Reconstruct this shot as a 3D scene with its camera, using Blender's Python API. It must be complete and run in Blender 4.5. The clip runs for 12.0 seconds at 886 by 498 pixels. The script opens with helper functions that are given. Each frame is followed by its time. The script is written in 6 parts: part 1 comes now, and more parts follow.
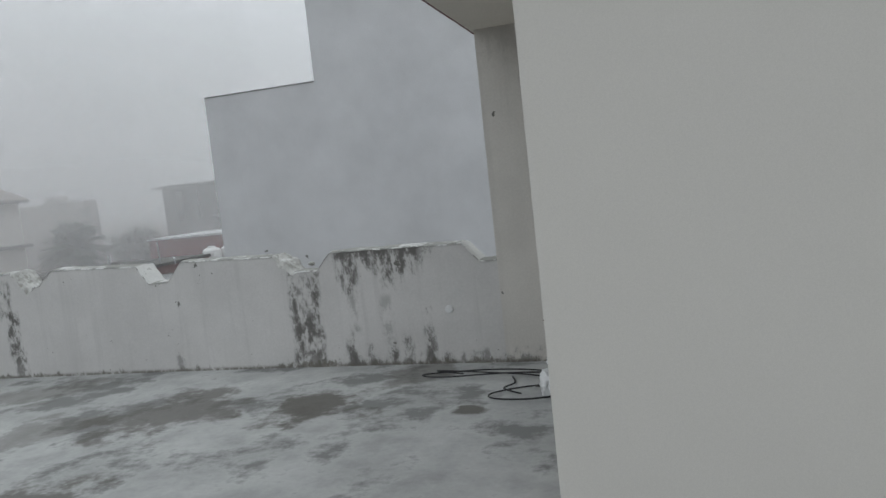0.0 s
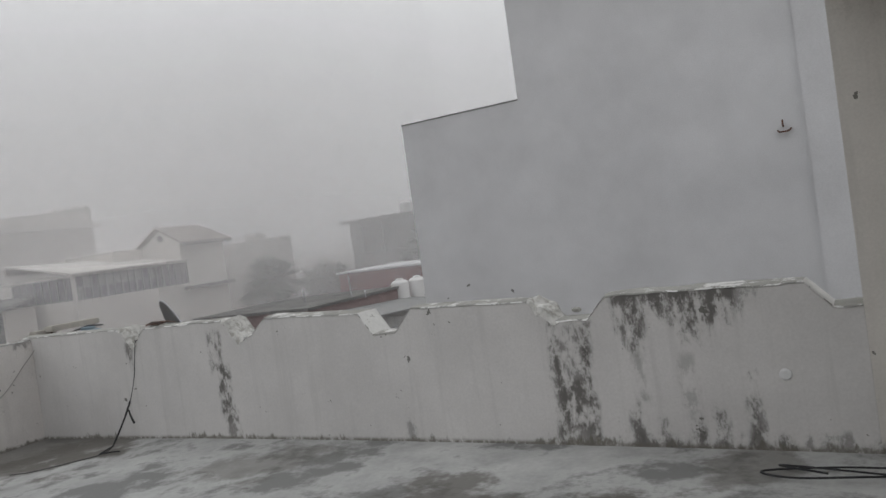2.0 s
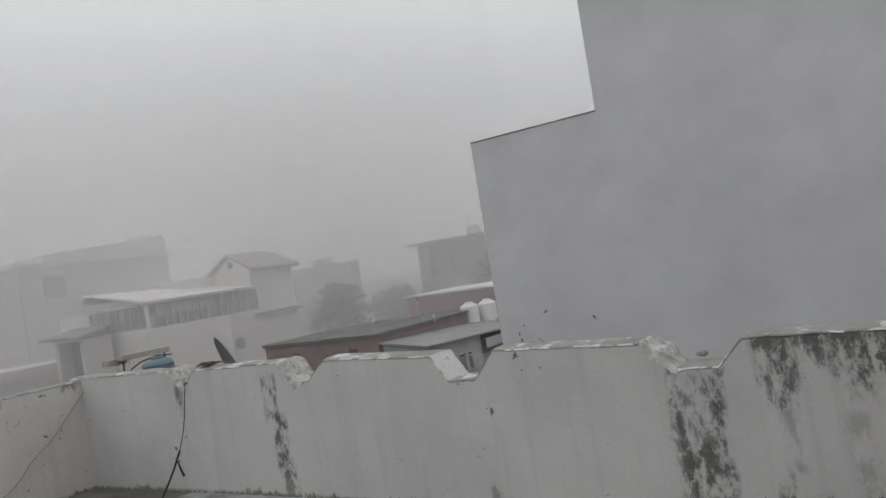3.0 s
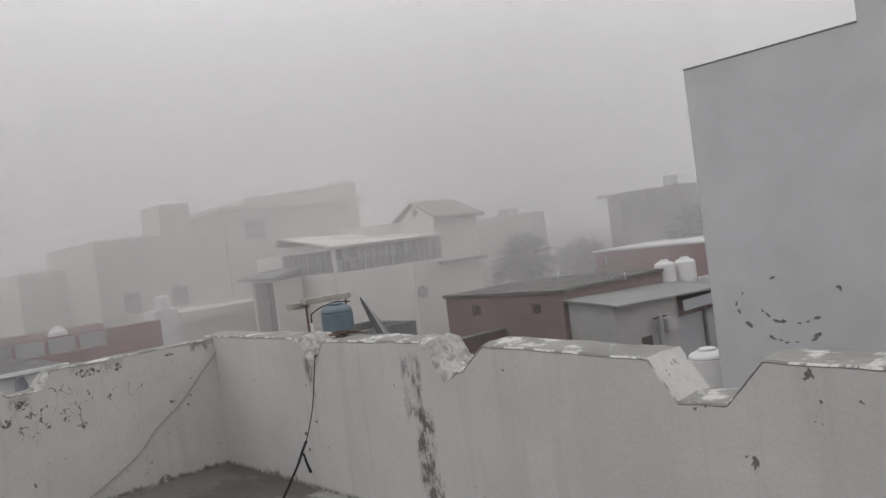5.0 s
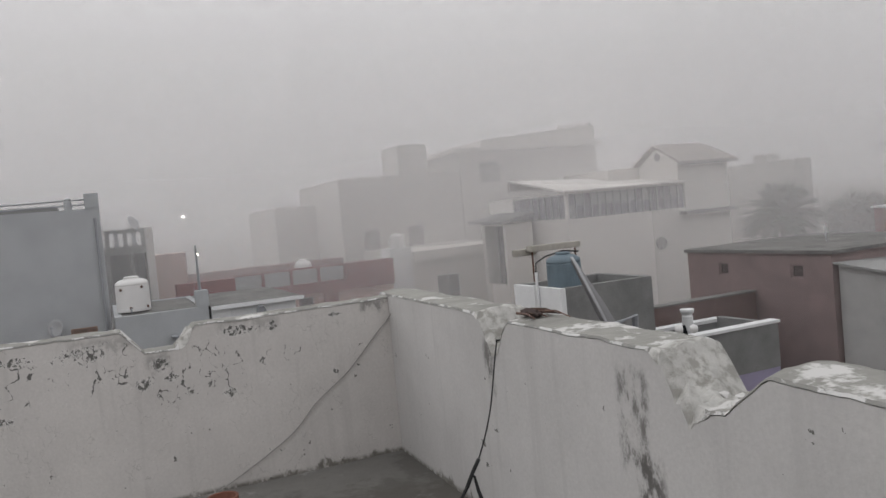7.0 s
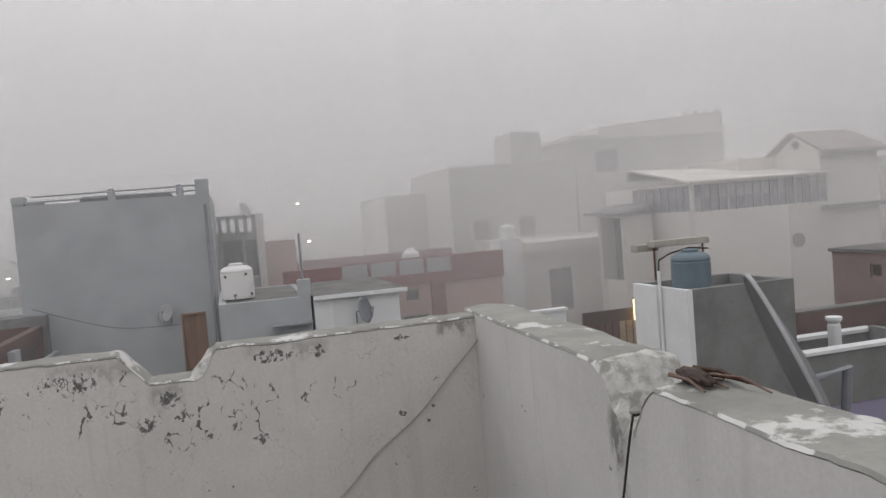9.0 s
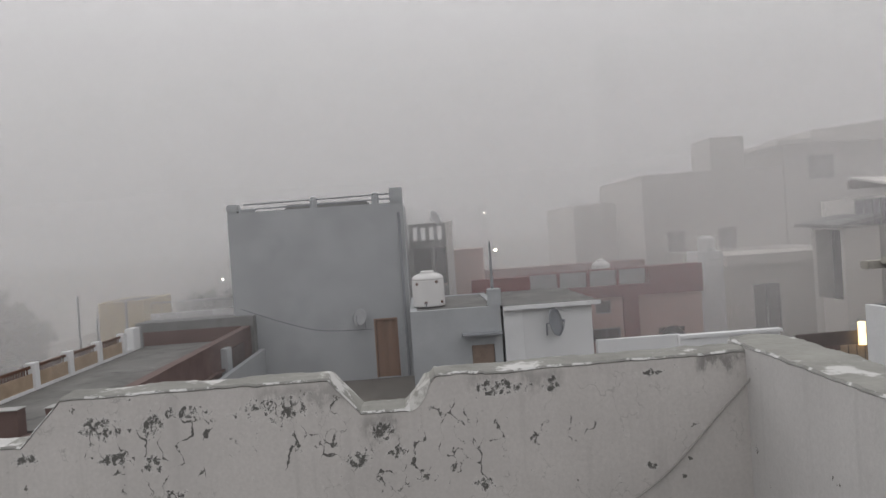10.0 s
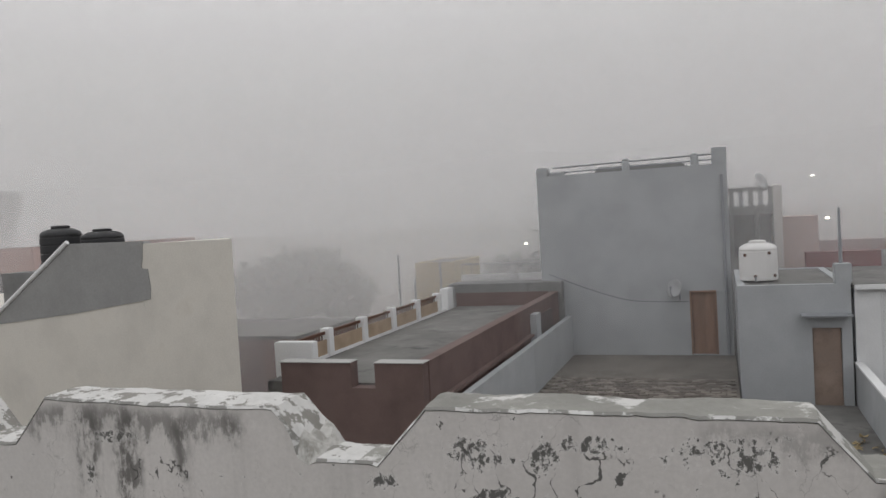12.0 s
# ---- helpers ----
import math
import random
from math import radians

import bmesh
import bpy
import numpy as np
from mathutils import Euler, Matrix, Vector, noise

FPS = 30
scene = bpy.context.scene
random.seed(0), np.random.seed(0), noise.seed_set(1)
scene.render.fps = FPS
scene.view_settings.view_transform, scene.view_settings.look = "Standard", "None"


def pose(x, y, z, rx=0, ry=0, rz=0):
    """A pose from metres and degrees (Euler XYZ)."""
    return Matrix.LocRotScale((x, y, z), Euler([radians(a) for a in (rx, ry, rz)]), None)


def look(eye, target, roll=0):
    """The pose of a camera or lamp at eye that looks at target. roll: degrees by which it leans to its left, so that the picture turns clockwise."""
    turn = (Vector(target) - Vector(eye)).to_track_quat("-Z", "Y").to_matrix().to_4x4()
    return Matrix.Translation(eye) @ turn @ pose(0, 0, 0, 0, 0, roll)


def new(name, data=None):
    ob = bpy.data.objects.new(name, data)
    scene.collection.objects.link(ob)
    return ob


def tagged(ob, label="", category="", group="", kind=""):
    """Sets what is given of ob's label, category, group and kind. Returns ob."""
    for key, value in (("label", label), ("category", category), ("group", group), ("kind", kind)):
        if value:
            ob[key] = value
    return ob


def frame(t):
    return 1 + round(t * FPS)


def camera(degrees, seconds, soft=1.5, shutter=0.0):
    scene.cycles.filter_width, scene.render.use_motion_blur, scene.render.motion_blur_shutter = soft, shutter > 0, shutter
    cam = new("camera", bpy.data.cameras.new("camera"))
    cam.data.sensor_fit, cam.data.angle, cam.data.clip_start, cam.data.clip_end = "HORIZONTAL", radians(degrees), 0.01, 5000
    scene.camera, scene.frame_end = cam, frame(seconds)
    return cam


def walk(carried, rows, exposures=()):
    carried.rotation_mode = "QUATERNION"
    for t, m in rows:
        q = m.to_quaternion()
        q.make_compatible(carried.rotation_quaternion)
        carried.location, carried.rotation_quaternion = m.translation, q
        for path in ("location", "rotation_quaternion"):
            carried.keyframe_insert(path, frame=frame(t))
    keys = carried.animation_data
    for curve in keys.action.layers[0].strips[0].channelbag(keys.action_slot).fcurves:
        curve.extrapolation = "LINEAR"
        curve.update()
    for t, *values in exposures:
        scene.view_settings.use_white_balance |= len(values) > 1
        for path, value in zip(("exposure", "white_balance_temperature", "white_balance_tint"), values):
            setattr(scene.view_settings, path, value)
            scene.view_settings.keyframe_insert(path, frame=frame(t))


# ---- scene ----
cam = camera(60.2, 12.0)
METRES, EYE, TILT, LEAN, TURN = 9.84, 1.5, 0.0, 0.0, 16.6
ROWS = [
    (0.0, 0.0, 0.0, 0.0, -0.53, -4.95, 6.14),
    (0.5, -0.0173, 0.0344, 0.005, -0.64, -3.28, 7.92),
    (1.0, -0.0422, 0.0716, 0.0089, -2.63, -1.13, 10.36),
    (1.5, -0.0641, 0.1135, 0.0071, 1.48, -0.83, 9.26),
    (2.0, -0.0893, 0.1503, 0.007, 12.36, -1.24, 8.06),
    (2.5, -0.1074, 0.1943, 0.0132, 14.25, 0.62, 9.29),
    (4.5, -0.1728, 0.3771, 0.0116, 30.9, -0.8, 6.99),
    (5.0, -0.1969, 0.4201, 0.0119, 31.46, -0.51, 7.36),
    (5.5, -0.217, 0.4628, 0.0132, 32.34, 0.53, 8.1),
    (6.0, -0.2411, 0.4994, 0.0116, 37.86, 0.1, 8.16),
    (6.5, -0.2694, 0.533, 0.0091, 45.01, -1.12, 6.59),
    (8.5, -0.3691, 0.6577, 0.0094, 53.95, -4.4, 4.69),
    (9.0, -0.4048, 0.6691, 0.0095, 57.66, -2.69, 4.54),
    (9.5, -0.4424, 0.6743, 0.011, 61.83, -1.73, 4.0),
    (10.0, -0.4758, 0.6741, 0.0109, 71.35, -0.98, 3.98),
    (10.5, -0.5074, 0.6683, 0.009, 77.04, -1.84, 3.05),
    (11.0, -0.5381, 0.6557, 0.01, 82.43, -2.72, 2.97),
    (11.5, -0.5684, 0.6496, 0.0098, 88.05, -2.29, 3.5),
    (12.0, -0.5968, 0.6419, 0.0125, 93.34, -2.17, 3.37),
]
walk(cam, [(t, pose(0, 0, EYE, TILT, LEAN, TURN) @ pose(METRES * x, METRES * y, METRES * z, 90 + pitch, roll, yaw)) for t, x, y, z, yaw, pitch, roll in ROWS],
     exposures=[(0.0, 0.0, 6050, 4), (0.5, 0.0, 6150, 5), (1.0, -0.06, 6300, 8), (1.6, -0.05, 6400, 8), (2.0, -0.12, 6380, 8), (2.5, -0.2, 6350, 7), (2.7, -0.2, 6350, 7), (4.4, 0.0, 6480, 10), (5.0, -0.05, 6480, 10),
                (5.5, -0.2, 6450, 11), (6.0, -0.12, 6450, 10), (6.6, -0.05, 6480, 10), (8.5, 0.1, 6480, 10), (9.5, -0.02, 6480, 10), (10.0, -0.1, 6490, 10), (10.5, 0.0, 6500, 9), (11.0, 0.03, 6500, 9), (11.5, 0.06, 6500, 9), (12.0, -0.05, 6500, 9)])

# ---- light: a foggy, evenly overcast sky ----
world = bpy.data.worlds.new("overcast")
scene.world = world
world.use_nodes = True
wn, wl = world.node_tree.nodes, world.node_tree.links
wn.clear()
w_out, w_bg, w_ramp = wn.new("ShaderNodeOutputWorld"), wn.new("ShaderNodeBackground"), wn.new("ShaderNodeValToRGB")
w_xyz, w_co = wn.new("ShaderNodeSeparateXYZ"), wn.new("ShaderNodeTexCoord")
w_noise, w_mix = wn.new("ShaderNodeTexNoise"), wn.new("ShaderNodeMath")
wl.new(w_co.outputs["Generated"], w_xyz.inputs[0])
wl.new(w_co.outputs["Generated"], w_noise.inputs["Vector"])
w_noise.inputs["Scale"].default_value = 1.6
w_mix.operation = "MULTIPLY_ADD"
wl.new(w_noise.outputs["Fac"], w_mix.inputs[0])
w_mix.inputs[1].default_value = 0.10
wl.new(w_xyz.outputs["Z"], w_mix.inputs[2])
wl.new(w_mix.outputs[0], w_ramp.inputs[0])
ramp = w_ramp.color_ramp
ramp.interpolation = "B_SPLINE"
ramp.elements[0].position, ramp.elements[0].color = 0.0, (0.455, 0.447, 0.452, 1)
ramp.elements[1].position, ramp.elements[1].color = 1.0, (1.05, 1.05, 1.07, 1)
for at, c in ((0.07, (0.51, 0.502, 0.507, 1)), (0.2, (0.66, 0.65, 0.66, 1)), (0.38, (0.84, 0.83, 0.845, 1))):
    e = ramp.elements.new(at)
    e.color = c
wl.new(w_ramp.outputs[0], w_bg.inputs[0])
w_bg.inputs[1].default_value = 1.0
wl.new(w_bg.outputs[0], w_out.inputs[0])

sun = new("sun", bpy.data.lights.new("sun", "SUN"))
sun.data.energy, sun.data.angle, sun.data.color = 0.45, radians(60), (1.0, 0.98, 0.95)
sun.matrix_world = look((-15, -15, 6), (0, 0, 0))


# ---- materials ----
def mat(name, color, rough=0.85, vary=0.18, scale=2.0, bump=0.25, grain=60.0, metal=0.0, dark=None, dark_at=0.62, dark_scale=1.2, island=0.0, stretch=1.0, dark_soft=0.14):
    """Procedural surface: a base colour mottled at two scales, with optional darker stains and a fine relief."""
    m = bpy.data.materials.new(name)
    m.use_nodes = True
    n, l = m.node_tree.nodes, m.node_tree.links
    b = n["Principled BSDF"]
    b.inputs["Roughness"].default_value, b.inputs["Metallic"].default_value = rough, metal
    geo = n.new("ShaderNodeNewGeometry")
    mp = n.new("ShaderNodeMapping")
    mp.inputs["Scale"].default_value = (1, 1, stretch)
    l.new(geo.outputs["Position"], mp.inputs["Vector"])

    def tex(s, detail=6.0, rough_=0.6):
        t = n.new("ShaderNodeTexNoise")
        t.inputs["Scale"].default_value, t.inputs["Detail"].default_value, t.inputs["Roughness"].default_value = s, detail, rough_
        l.new(mp.outputs[0], t.inputs["Vector"])
        return t.outputs["Fac"]

    def mixed(f, a, c):
        x = n.new("ShaderNodeMix")
        x.data_type = "RGBA"
        l.new(f, x.inputs[0])
        for i, v in ((6, a), (7, c)):
            if isinstance(v, tuple):
                x.inputs[i].default_value = (*v, 1)
            else:
                l.new(v, x.inputs[i])
        return x.outputs[2]

    def ranged(f, lo, hi, a=0.0, c=1.0):
        r = n.new("ShaderNodeMapRange")
        l.new(f, r.inputs[0])
        for i, v in zip((1, 2, 3, 4), (lo, hi, a, c)):
            r.inputs[i].default_value = v
        return r.outputs[0]

    lo, hi = tuple(c * (1 - vary) for c in color), tuple(min(1, c * (1 + vary * 0.6)) for c in color)
    col = mixed(ranged(tex(scale), 0.3, 0.7), lo, hi)
    fine = mixed(ranged(tex(grain, 4), 0.3, 0.72), tuple(0.9 for _ in color), (1.0, 1.0, 1.0))
    mul = n.new("ShaderNodeMix")
    mul.data_type, mul.blend_type = "RGBA", "MULTIPLY"
    mul.inputs[0].default_value = 1.0
    l.new(col, mul.inputs[6])
    l.new(fine, mul.inputs[7])
    col = mul.outputs[2]
    if dark:
        col = mixed(ranged(tex(dark_scale, 9, 0.68), dark_at, dark_at + dark_soft), col, dark)
    if island:
        info = n.new("ShaderNodeObjectInfo")
        v = n.new("ShaderNodeHueSaturation")
        l.new(ranged(info.outputs["Random"], 0, 1, 1 - island, 1 + island), v.inputs["Value"])
        l.new(col, v.inputs["Color"])
        col = v.outputs[0]
    l.new(col, b.inputs["Base Color"])
    if bump:
        bp = n.new("ShaderNodeBump")
        bp.inputs["Strength"].default_value, bp.inputs["Distance"].default_value = bump, 0.01
        l.new(tex(grain * 0.5, 8, 0.7), bp.inputs["Height"])
        l.new(bp.outputs[0], b.inputs["Normal"])
    return m


M = {
    "cream": mat("cream_house_paint", (0.555, 0.532, 0.495), 0.8, 0.05, 0.5, 0.05, 320),
    "nb": mat("pale_grey_paint", (0.61, 0.61, 0.622), 0.85, 0.10, 0.9, 0.3, 45, dark=(0.575, 0.575, 0.585), dark_at=0.50, dark_scale=0.7, dark_soft=0.30),
    "roof": mat("weathered_concrete", (0.185, 0.18, 0.172), 0.92, 0.3, 0.9, 0.4, 30, dark=(0.07, 0.07, 0.068), dark_at=0.56),
    "plaster": mat("grey_cement_plaster", (0.24, 0.24, 0.238), 0.92, 0.22, 1.2, 0.35, 25, dark=(0.16, 0.16, 0.158), dark_at=0.6),
    "render": mat("pale_grey_render", (0.33, 0.33, 0.325), 0.9, 0.15, 1.2, 0.3, 25, dark=(0.22, 0.22, 0.215), dark_at=0.58),
    "mauve": mat("dusty_mauve_paint", (0.265, 0.198, 0.19), 0.9, 0.15, 1.0, 0.3, 25, dark=(0.20, 0.15, 0.145), dark_at=0.56),
    "bluewall": mat("blue_grey_paint", (0.43, 0.445, 0.458), 0.85, 0.12, 0.7, 0.2, 30, dark=(0.36, 0.378, 0.39), dark_at=0.55, dark_scale=0.6),
    "white": mat("white_wash", (0.80, 0.805, 0.81), 0.85, 0.07, 1.0, 0.2, 30, dark=(0.55, 0.55, 0.54), dark_at=0.72),
    "brown": mat("red_brown_paint", (0.172, 0.118, 0.108), 0.88, 0.22, 1.2, 0.3, 30, dark=(0.15, 0.11, 0.10), dark_at=0.56),
    # Shutters and fence; also the painted shade of a recess and of block holes.
    "dim_shutter_and_shade": mat("dark_brown_shutter_and_shade", (0.12, 0.095, 0.09), 0.8, 0.2, 4.0, 0.2, 30),
    "maroon": mat("maroon_paint", (0.22, 0.075, 0.075), 0.85, 0.15, 0.9, 0.2, 30),
    "pink": mat("dusty_pink_paint", (0.52, 0.36, 0.33), 0.85, 0.08, 0.8, 0.2, 30),
    "paleglass": mat("pale_reflecting_glass", (0.27, 0.262, 0.305), 0.2, 0.2, 0.8, 0.0, 10),
    "veranda_glass": mat("dim_veranda_glass", (0.40, 0.39, 0.41), 0.2, 0.2, 0.8, 0.0, 10),
    "tan": mat("faded_tan_paint", (0.42, 0.32, 0.23), 0.9, 0.2, 2.0, 0.2, 30),
    "pale_board": mat("weathered_pale_board", (0.46, 0.435, 0.39), 0.9, 0.2, 3.0, 0.3, 30, stretch=0.3),
    "dusty": mat("dusty_brown_screed", (0.175, 0.16, 0.142), 0.95, 0.25, 1.0, 0.3, 20, dark=(0.13, 0.115, 0.10), dark_at=0.56, dark_scale=0.7, dark_soft=0.2),
    "faded_door": mat("faded_brown_door_paint", (0.33, 0.25, 0.205), 0.8, 0.25, 3.0, 0.2, 30, dark=(0.20, 0.16, 0.14), dark_at=0.54, dark_scale=1.5, dark_soft=0.2),
    "paver": mat("brown_clay_paver", (0.15, 0.13, 0.115), 0.9, 0.3, 5.0, 0.3, 30),
    "paver_pale": mat("dusty_clay_paver", (0.24, 0.215, 0.19), 0.9, 0.3, 5.0, 0.3, 30),
    "streaked": mat("streaked_cream_paint", (0.72, 0.69, 0.63), 0.88, 0.12, 0.8, 0.2, 30, dark=(0.60, 0.565, 0.505), dark_at=0.54, dark_scale=0.8, dark_soft=0.2),
    "pale_render": mat("pale_cement_render", (0.47, 0.465, 0.455), 0.9, 0.15, 1.2, 0.3, 25, dark=(0.36, 0.355, 0.345), dark_at=0.55, dark_soft=0.2),
    "tile": mat("faded_roof_tile", (0.36, 0.325, 0.30), 0.85, 0.15, 2.0, 0.3, 14),
    "beige": mat("beige_paint", (0.71, 0.67, 0.63), 0.85, 0.1, 0.5, 0.2, 30),
    "villa_white": mat("off_white_paint", (0.80, 0.765, 0.73), 0.85, 0.06, 0.6, 0.2, 30, dark=(0.70, 0.66, 0.62), dark_at=0.58, dark_scale=0.5, dark_soft=0.25),
    "yellow": mat("pale_yellow_paint", (0.55, 0.43, 0.24), 0.85, 0.1, 0.7, 0.2, 30),
    "purple": mat("lilac_paint", (0.36, 0.33, 0.46), 0.85, 0.1, 1.0, 0.2, 30),
    "wood": mat("orange_brown_wood", (0.32, 0.195, 0.135), 0.65, 0.25, 6.0, 0.2, 40, stretch=0.12),
    "doorwood": mat("dark_brown_wood", (0.15, 0.082, 0.06), 0.55, 0.25, 7.0, 0.2, 50, stretch=0.12),
    "leafwood": mat("worn_brown_door_wood", (0.26, 0.155, 0.115), 0.6, 0.2, 5.0, 0.2, 50, stretch=0.12),
    "black": mat("black_enamel", (0.012, 0.014, 0.018), 0.62, 0.2, 5.0, 0.1, 60),
    "rubber": mat("black_cable_rubber", (0.03, 0.03, 0.032), 0.6, 0.2, 9.0, 0.0, 60),
    # Window panes; its dark colour also stands for shade in a cabin, arch and veranda.
    "dark_glass_and_shade": mat("dark_window_glass_and_shade", (0.05, 0.055, 0.06), 0.15, 0.2, 1.0, 0.0, 10),
    "tankwhite": mat("white_tank_plastic", (0.78, 0.77, 0.76), 0.5, 0.06, 2.0, 0.05, 40, dark=(0.5, 0.46, 0.42), dark_at=0.66, dark_scale=2.5),
    "tankblue": mat("faded_blue_tank_plastic", (0.15, 0.20, 0.235), 0.55, 0.12, 2.5, 0.05, 40),
    "tankblack": mat("black_tank_plastic", (0.05, 0.05, 0.052), 0.55, 0.12, 2.5, 0.05, 40),
    "steel": mat("galvanised_steel", (0.35, 0.36, 0.37), 0.45, 0.15, 5.0, 0.05, 60, metal=0.7),
    "greymetal": mat("grey_painted_metal", (0.28, 0.29, 0.31), 0.5, 0.12, 4.0, 0.05, 50),
    "twig": mat("dry_brown_twig", (0.085, 0.05, 0.036), 0.9, 0.4, 14.0, 0.3, 60),
    "rust": mat("rusty_iron", (0.12, 0.055, 0.035), 0.85, 0.3, 12.0, 0.2, 60),
    "sack": mat("white_woven_plastic_sack", (0.66, 0.66, 0.66), 0.55, 0.1, 6.0, 0.35, 160),
    "dusty_sack": mat("dusty_woven_sack", (0.52, 0.50, 0.475), 0.6, 0.15, 5.0, 0.35, 160, dark=(0.40, 0.27, 0.26), dark_at=0.60, dark_scale=7.0, dark_soft=0.08),
    "leaf": mat("dusty_green_leaves", (0.062, 0.088, 0.056), 0.7, 0.35, 3.0, 0.0, 20),
    "bark": mat("grey_brown_bark", (0.12, 0.095, 0.075), 0.9, 0.3, 5.0, 0.4, 30),
    "earth": mat("dusty_ground", (0.20, 0.18, 0.155), 0.95, 0.3, 0.25, 0.2, 10, dark=(0.11, 0.11, 0.09), dark_at=0.55, dark_scale=0.2),
    "asphalt": mat("grey_asphalt_road", (0.075, 0.075, 0.076), 0.9, 0.2, 0.7, 0.2, 20),
    "tin": mat("pale_tin_sheet", (0.42, 0.425, 0.435), 0.5, 0.08, 1.2, 0.05, 20, metal=0.2),
    "terracotta": mat("terracotta_clay", (0.21, 0.085, 0.058), 0.8, 0.2, 8.0, 0.15, 60),
    "redtrim": mat("dark_red_paint", (0.13, 0.022, 0.03), 0.6, 0.2, 3.0, 0.1, 60),
    "ceiling": mat("cream_ceiling_paint", (0.80, 0.755, 0.68), 0.85, 0.1, 0.8, 0.2, 50, dark=(0.36, 0.27, 0.2), dark_at=0.67, dark_scale=1.0),
}

for k_ in ("black", "rubber", "tankblack"):
    M[k_].node_tree.nodes["Principled BSDF"].inputs["Specular IOR Level"].default_value = 0.18


def lamp_material(name, color, strength):
    m = bpy.data.materials.new(name)
    m.use_nodes = True
    b = m.node_tree.nodes["Principled BSDF"]
    b.inputs["Emission Color"].default_value, b.inputs["Emission Strength"].default_value = (*color, 1), strength
    return m


M["lamp"] = lamp_material("lit_street_lamp", (1.0, 0.92, 0.75), 30.0)
M["tube"] = lamp_material("lit_porch_lamp", (1.0, 0.74, 0.34), 2.4)


def parapet_material(name, color, boxes, flakes=(), cracks=()):
    """Old whitewash: mould streaks inside boxes (axis, a0, a1, z0, z1, force, hang), flaked and cracked plaster inside
    ellipses (y, z, half width, half height), and grime that creeps up from the floor. hang 1: thickest at the top, -1: at the foot."""
    m = mat(name, color, 0.9, 0.10, 1.5, 0.25, 60, dark=tuple(0.84 * c for c in color), dark_at=0.56, dark_scale=1.1, dark_soft=0.22)
    n, l = m.node_tree.nodes, m.node_tree.links
    b = n["Principled BSDF"]
    col = b.inputs["Base Color"].links[0].from_socket
    geo = n.new("ShaderNodeNewGeometry")
    xyz = n.new("ShaderNodeSeparateXYZ")
    l.new(geo.outputs["Position"], xyz.inputs[0])
    px, py, pz = (xyz.outputs[i] for i in range(3))

    def op(kind, a, c, d=None, clamp=False):
        x = n.new("ShaderNodeMath")
        x.operation, x.use_clamp = kind, clamp
        for i, v in enumerate((a, c, d)):
            if v is None:
                continue
            if isinstance(v, (int, float)):
                x.inputs[i].default_value = v
            else:
                l.new(v, x.inputs[i])
        return x.outputs[0]

    def step(v, lo, hi):
        r = n.new("ShaderNodeMapRange")
        r.interpolation_type = "SMOOTHSTEP"
        l.new(v, r.inputs[0])
        r.inputs[1].default_value, r.inputs[2].default_value = lo, hi
        return r.outputs[0]

    def inv(v):
        return op("SUBTRACT", 1.0, v)

    def tex(scale, sx=1.0, sz=1.0, detail=8.0, rough=0.65, off=0.0):
        mp = n.new("ShaderNodeMapping")
        mp.inputs["Scale"].default_value = (sx, sx, sz)
        mp.inputs["Location"].default_value = (off, off, off)
        l.new(geo.outputs["Position"], mp.inputs["Vector"])
        t = n.new("ShaderNodeTexNoise")
        t.inputs["Scale"].default_value, t.inputs["Detail"].default_value, t.inputs["Roughness"].default_value = scale, detail, rough
        l.new(mp.outputs[0], t.inputs["Vector"])
        return t.outputs["Fac"]

    def over(mask, colour):
        nonlocal col
        x = n.new("ShaderNodeMix")
        x.data_type = "RGBA"
        l.new(mask, x.inputs[0])
        l.new(col, x.inputs[6])
        x.inputs[7].default_value = (*colour, 1)
        col = x.outputs[2]

    # faint rain streaks that run down the whole face
    over(op("MULTIPLY", step(tex(11, 1.0, 0.06, 5, 0.6, 12.0), 0.52, 0.72), 0.35), tuple(0.72 * c for c in color))
    wob = op("MULTIPLY_ADD", tex(9, 1, 0.5, 8, 0.7), 0.14, -0.07)
    smear = op("ADD", op("MULTIPLY", tex(14, 1.0, 0.5, 10, 0.74), 0.55), op("MULTIPLY", tex(8, 1.0, 0.6, 9, 0.74, 3.0), 0.45))
    for axis, a0, a1, z0, z1, force, hang in boxes:
        v = op("ADD", (px, py)["xy".index(axis)], wob)
        zz = op("ADD", pz, wob)
        w = op("MULTIPLY", step(v, a0 - 0.03, a0 + 0.03), inv(step(v, a1 - 0.03, a1 + 0.03)))
        w = op("MULTIPLY", w, op("MULTIPLY", step(zz, z0 - 0.06, z0 + 0.03), inv(step(zz, z1 - 0.03, z1 + 0.04))))
        grade = op("MULTIPLY_ADD", pz, 0.13 * hang / (z1 - z0), -0.13 * hang * (z0 + z1) / 2 / (z1 - z0)) if hang else 0.0
        amount = op("ADD", smear, grade)
        over(op("MULTIPLY", op("MULTIPLY", w, step(amount, 0.40, 0.55)), 0.6 * force), (0.27, 0.257, 0.243))
        over(op("MULTIPLY", op("MULTIPLY", w, step(amount, 0.47, 0.55)), 0.9 * force), (0.100, 0.094, 0.088))
    # grime that has crept up from the floor, which falls towards the corner
    fall = op("MULTIPLY", op("POWER", op("MAXIMUM", op("MULTIPLY_ADD", px, -0.1193, -0.155), 0.0), 2.2), 0.13)
    above = op("ADD", pz, fall)
    tuft = op("MULTIPLY", op("MAXIMUM", op("SUBTRACT", tex(4.5, 1, 0.35, 7, 0.72, 7.0), 0.53), 0.0), 0.4)
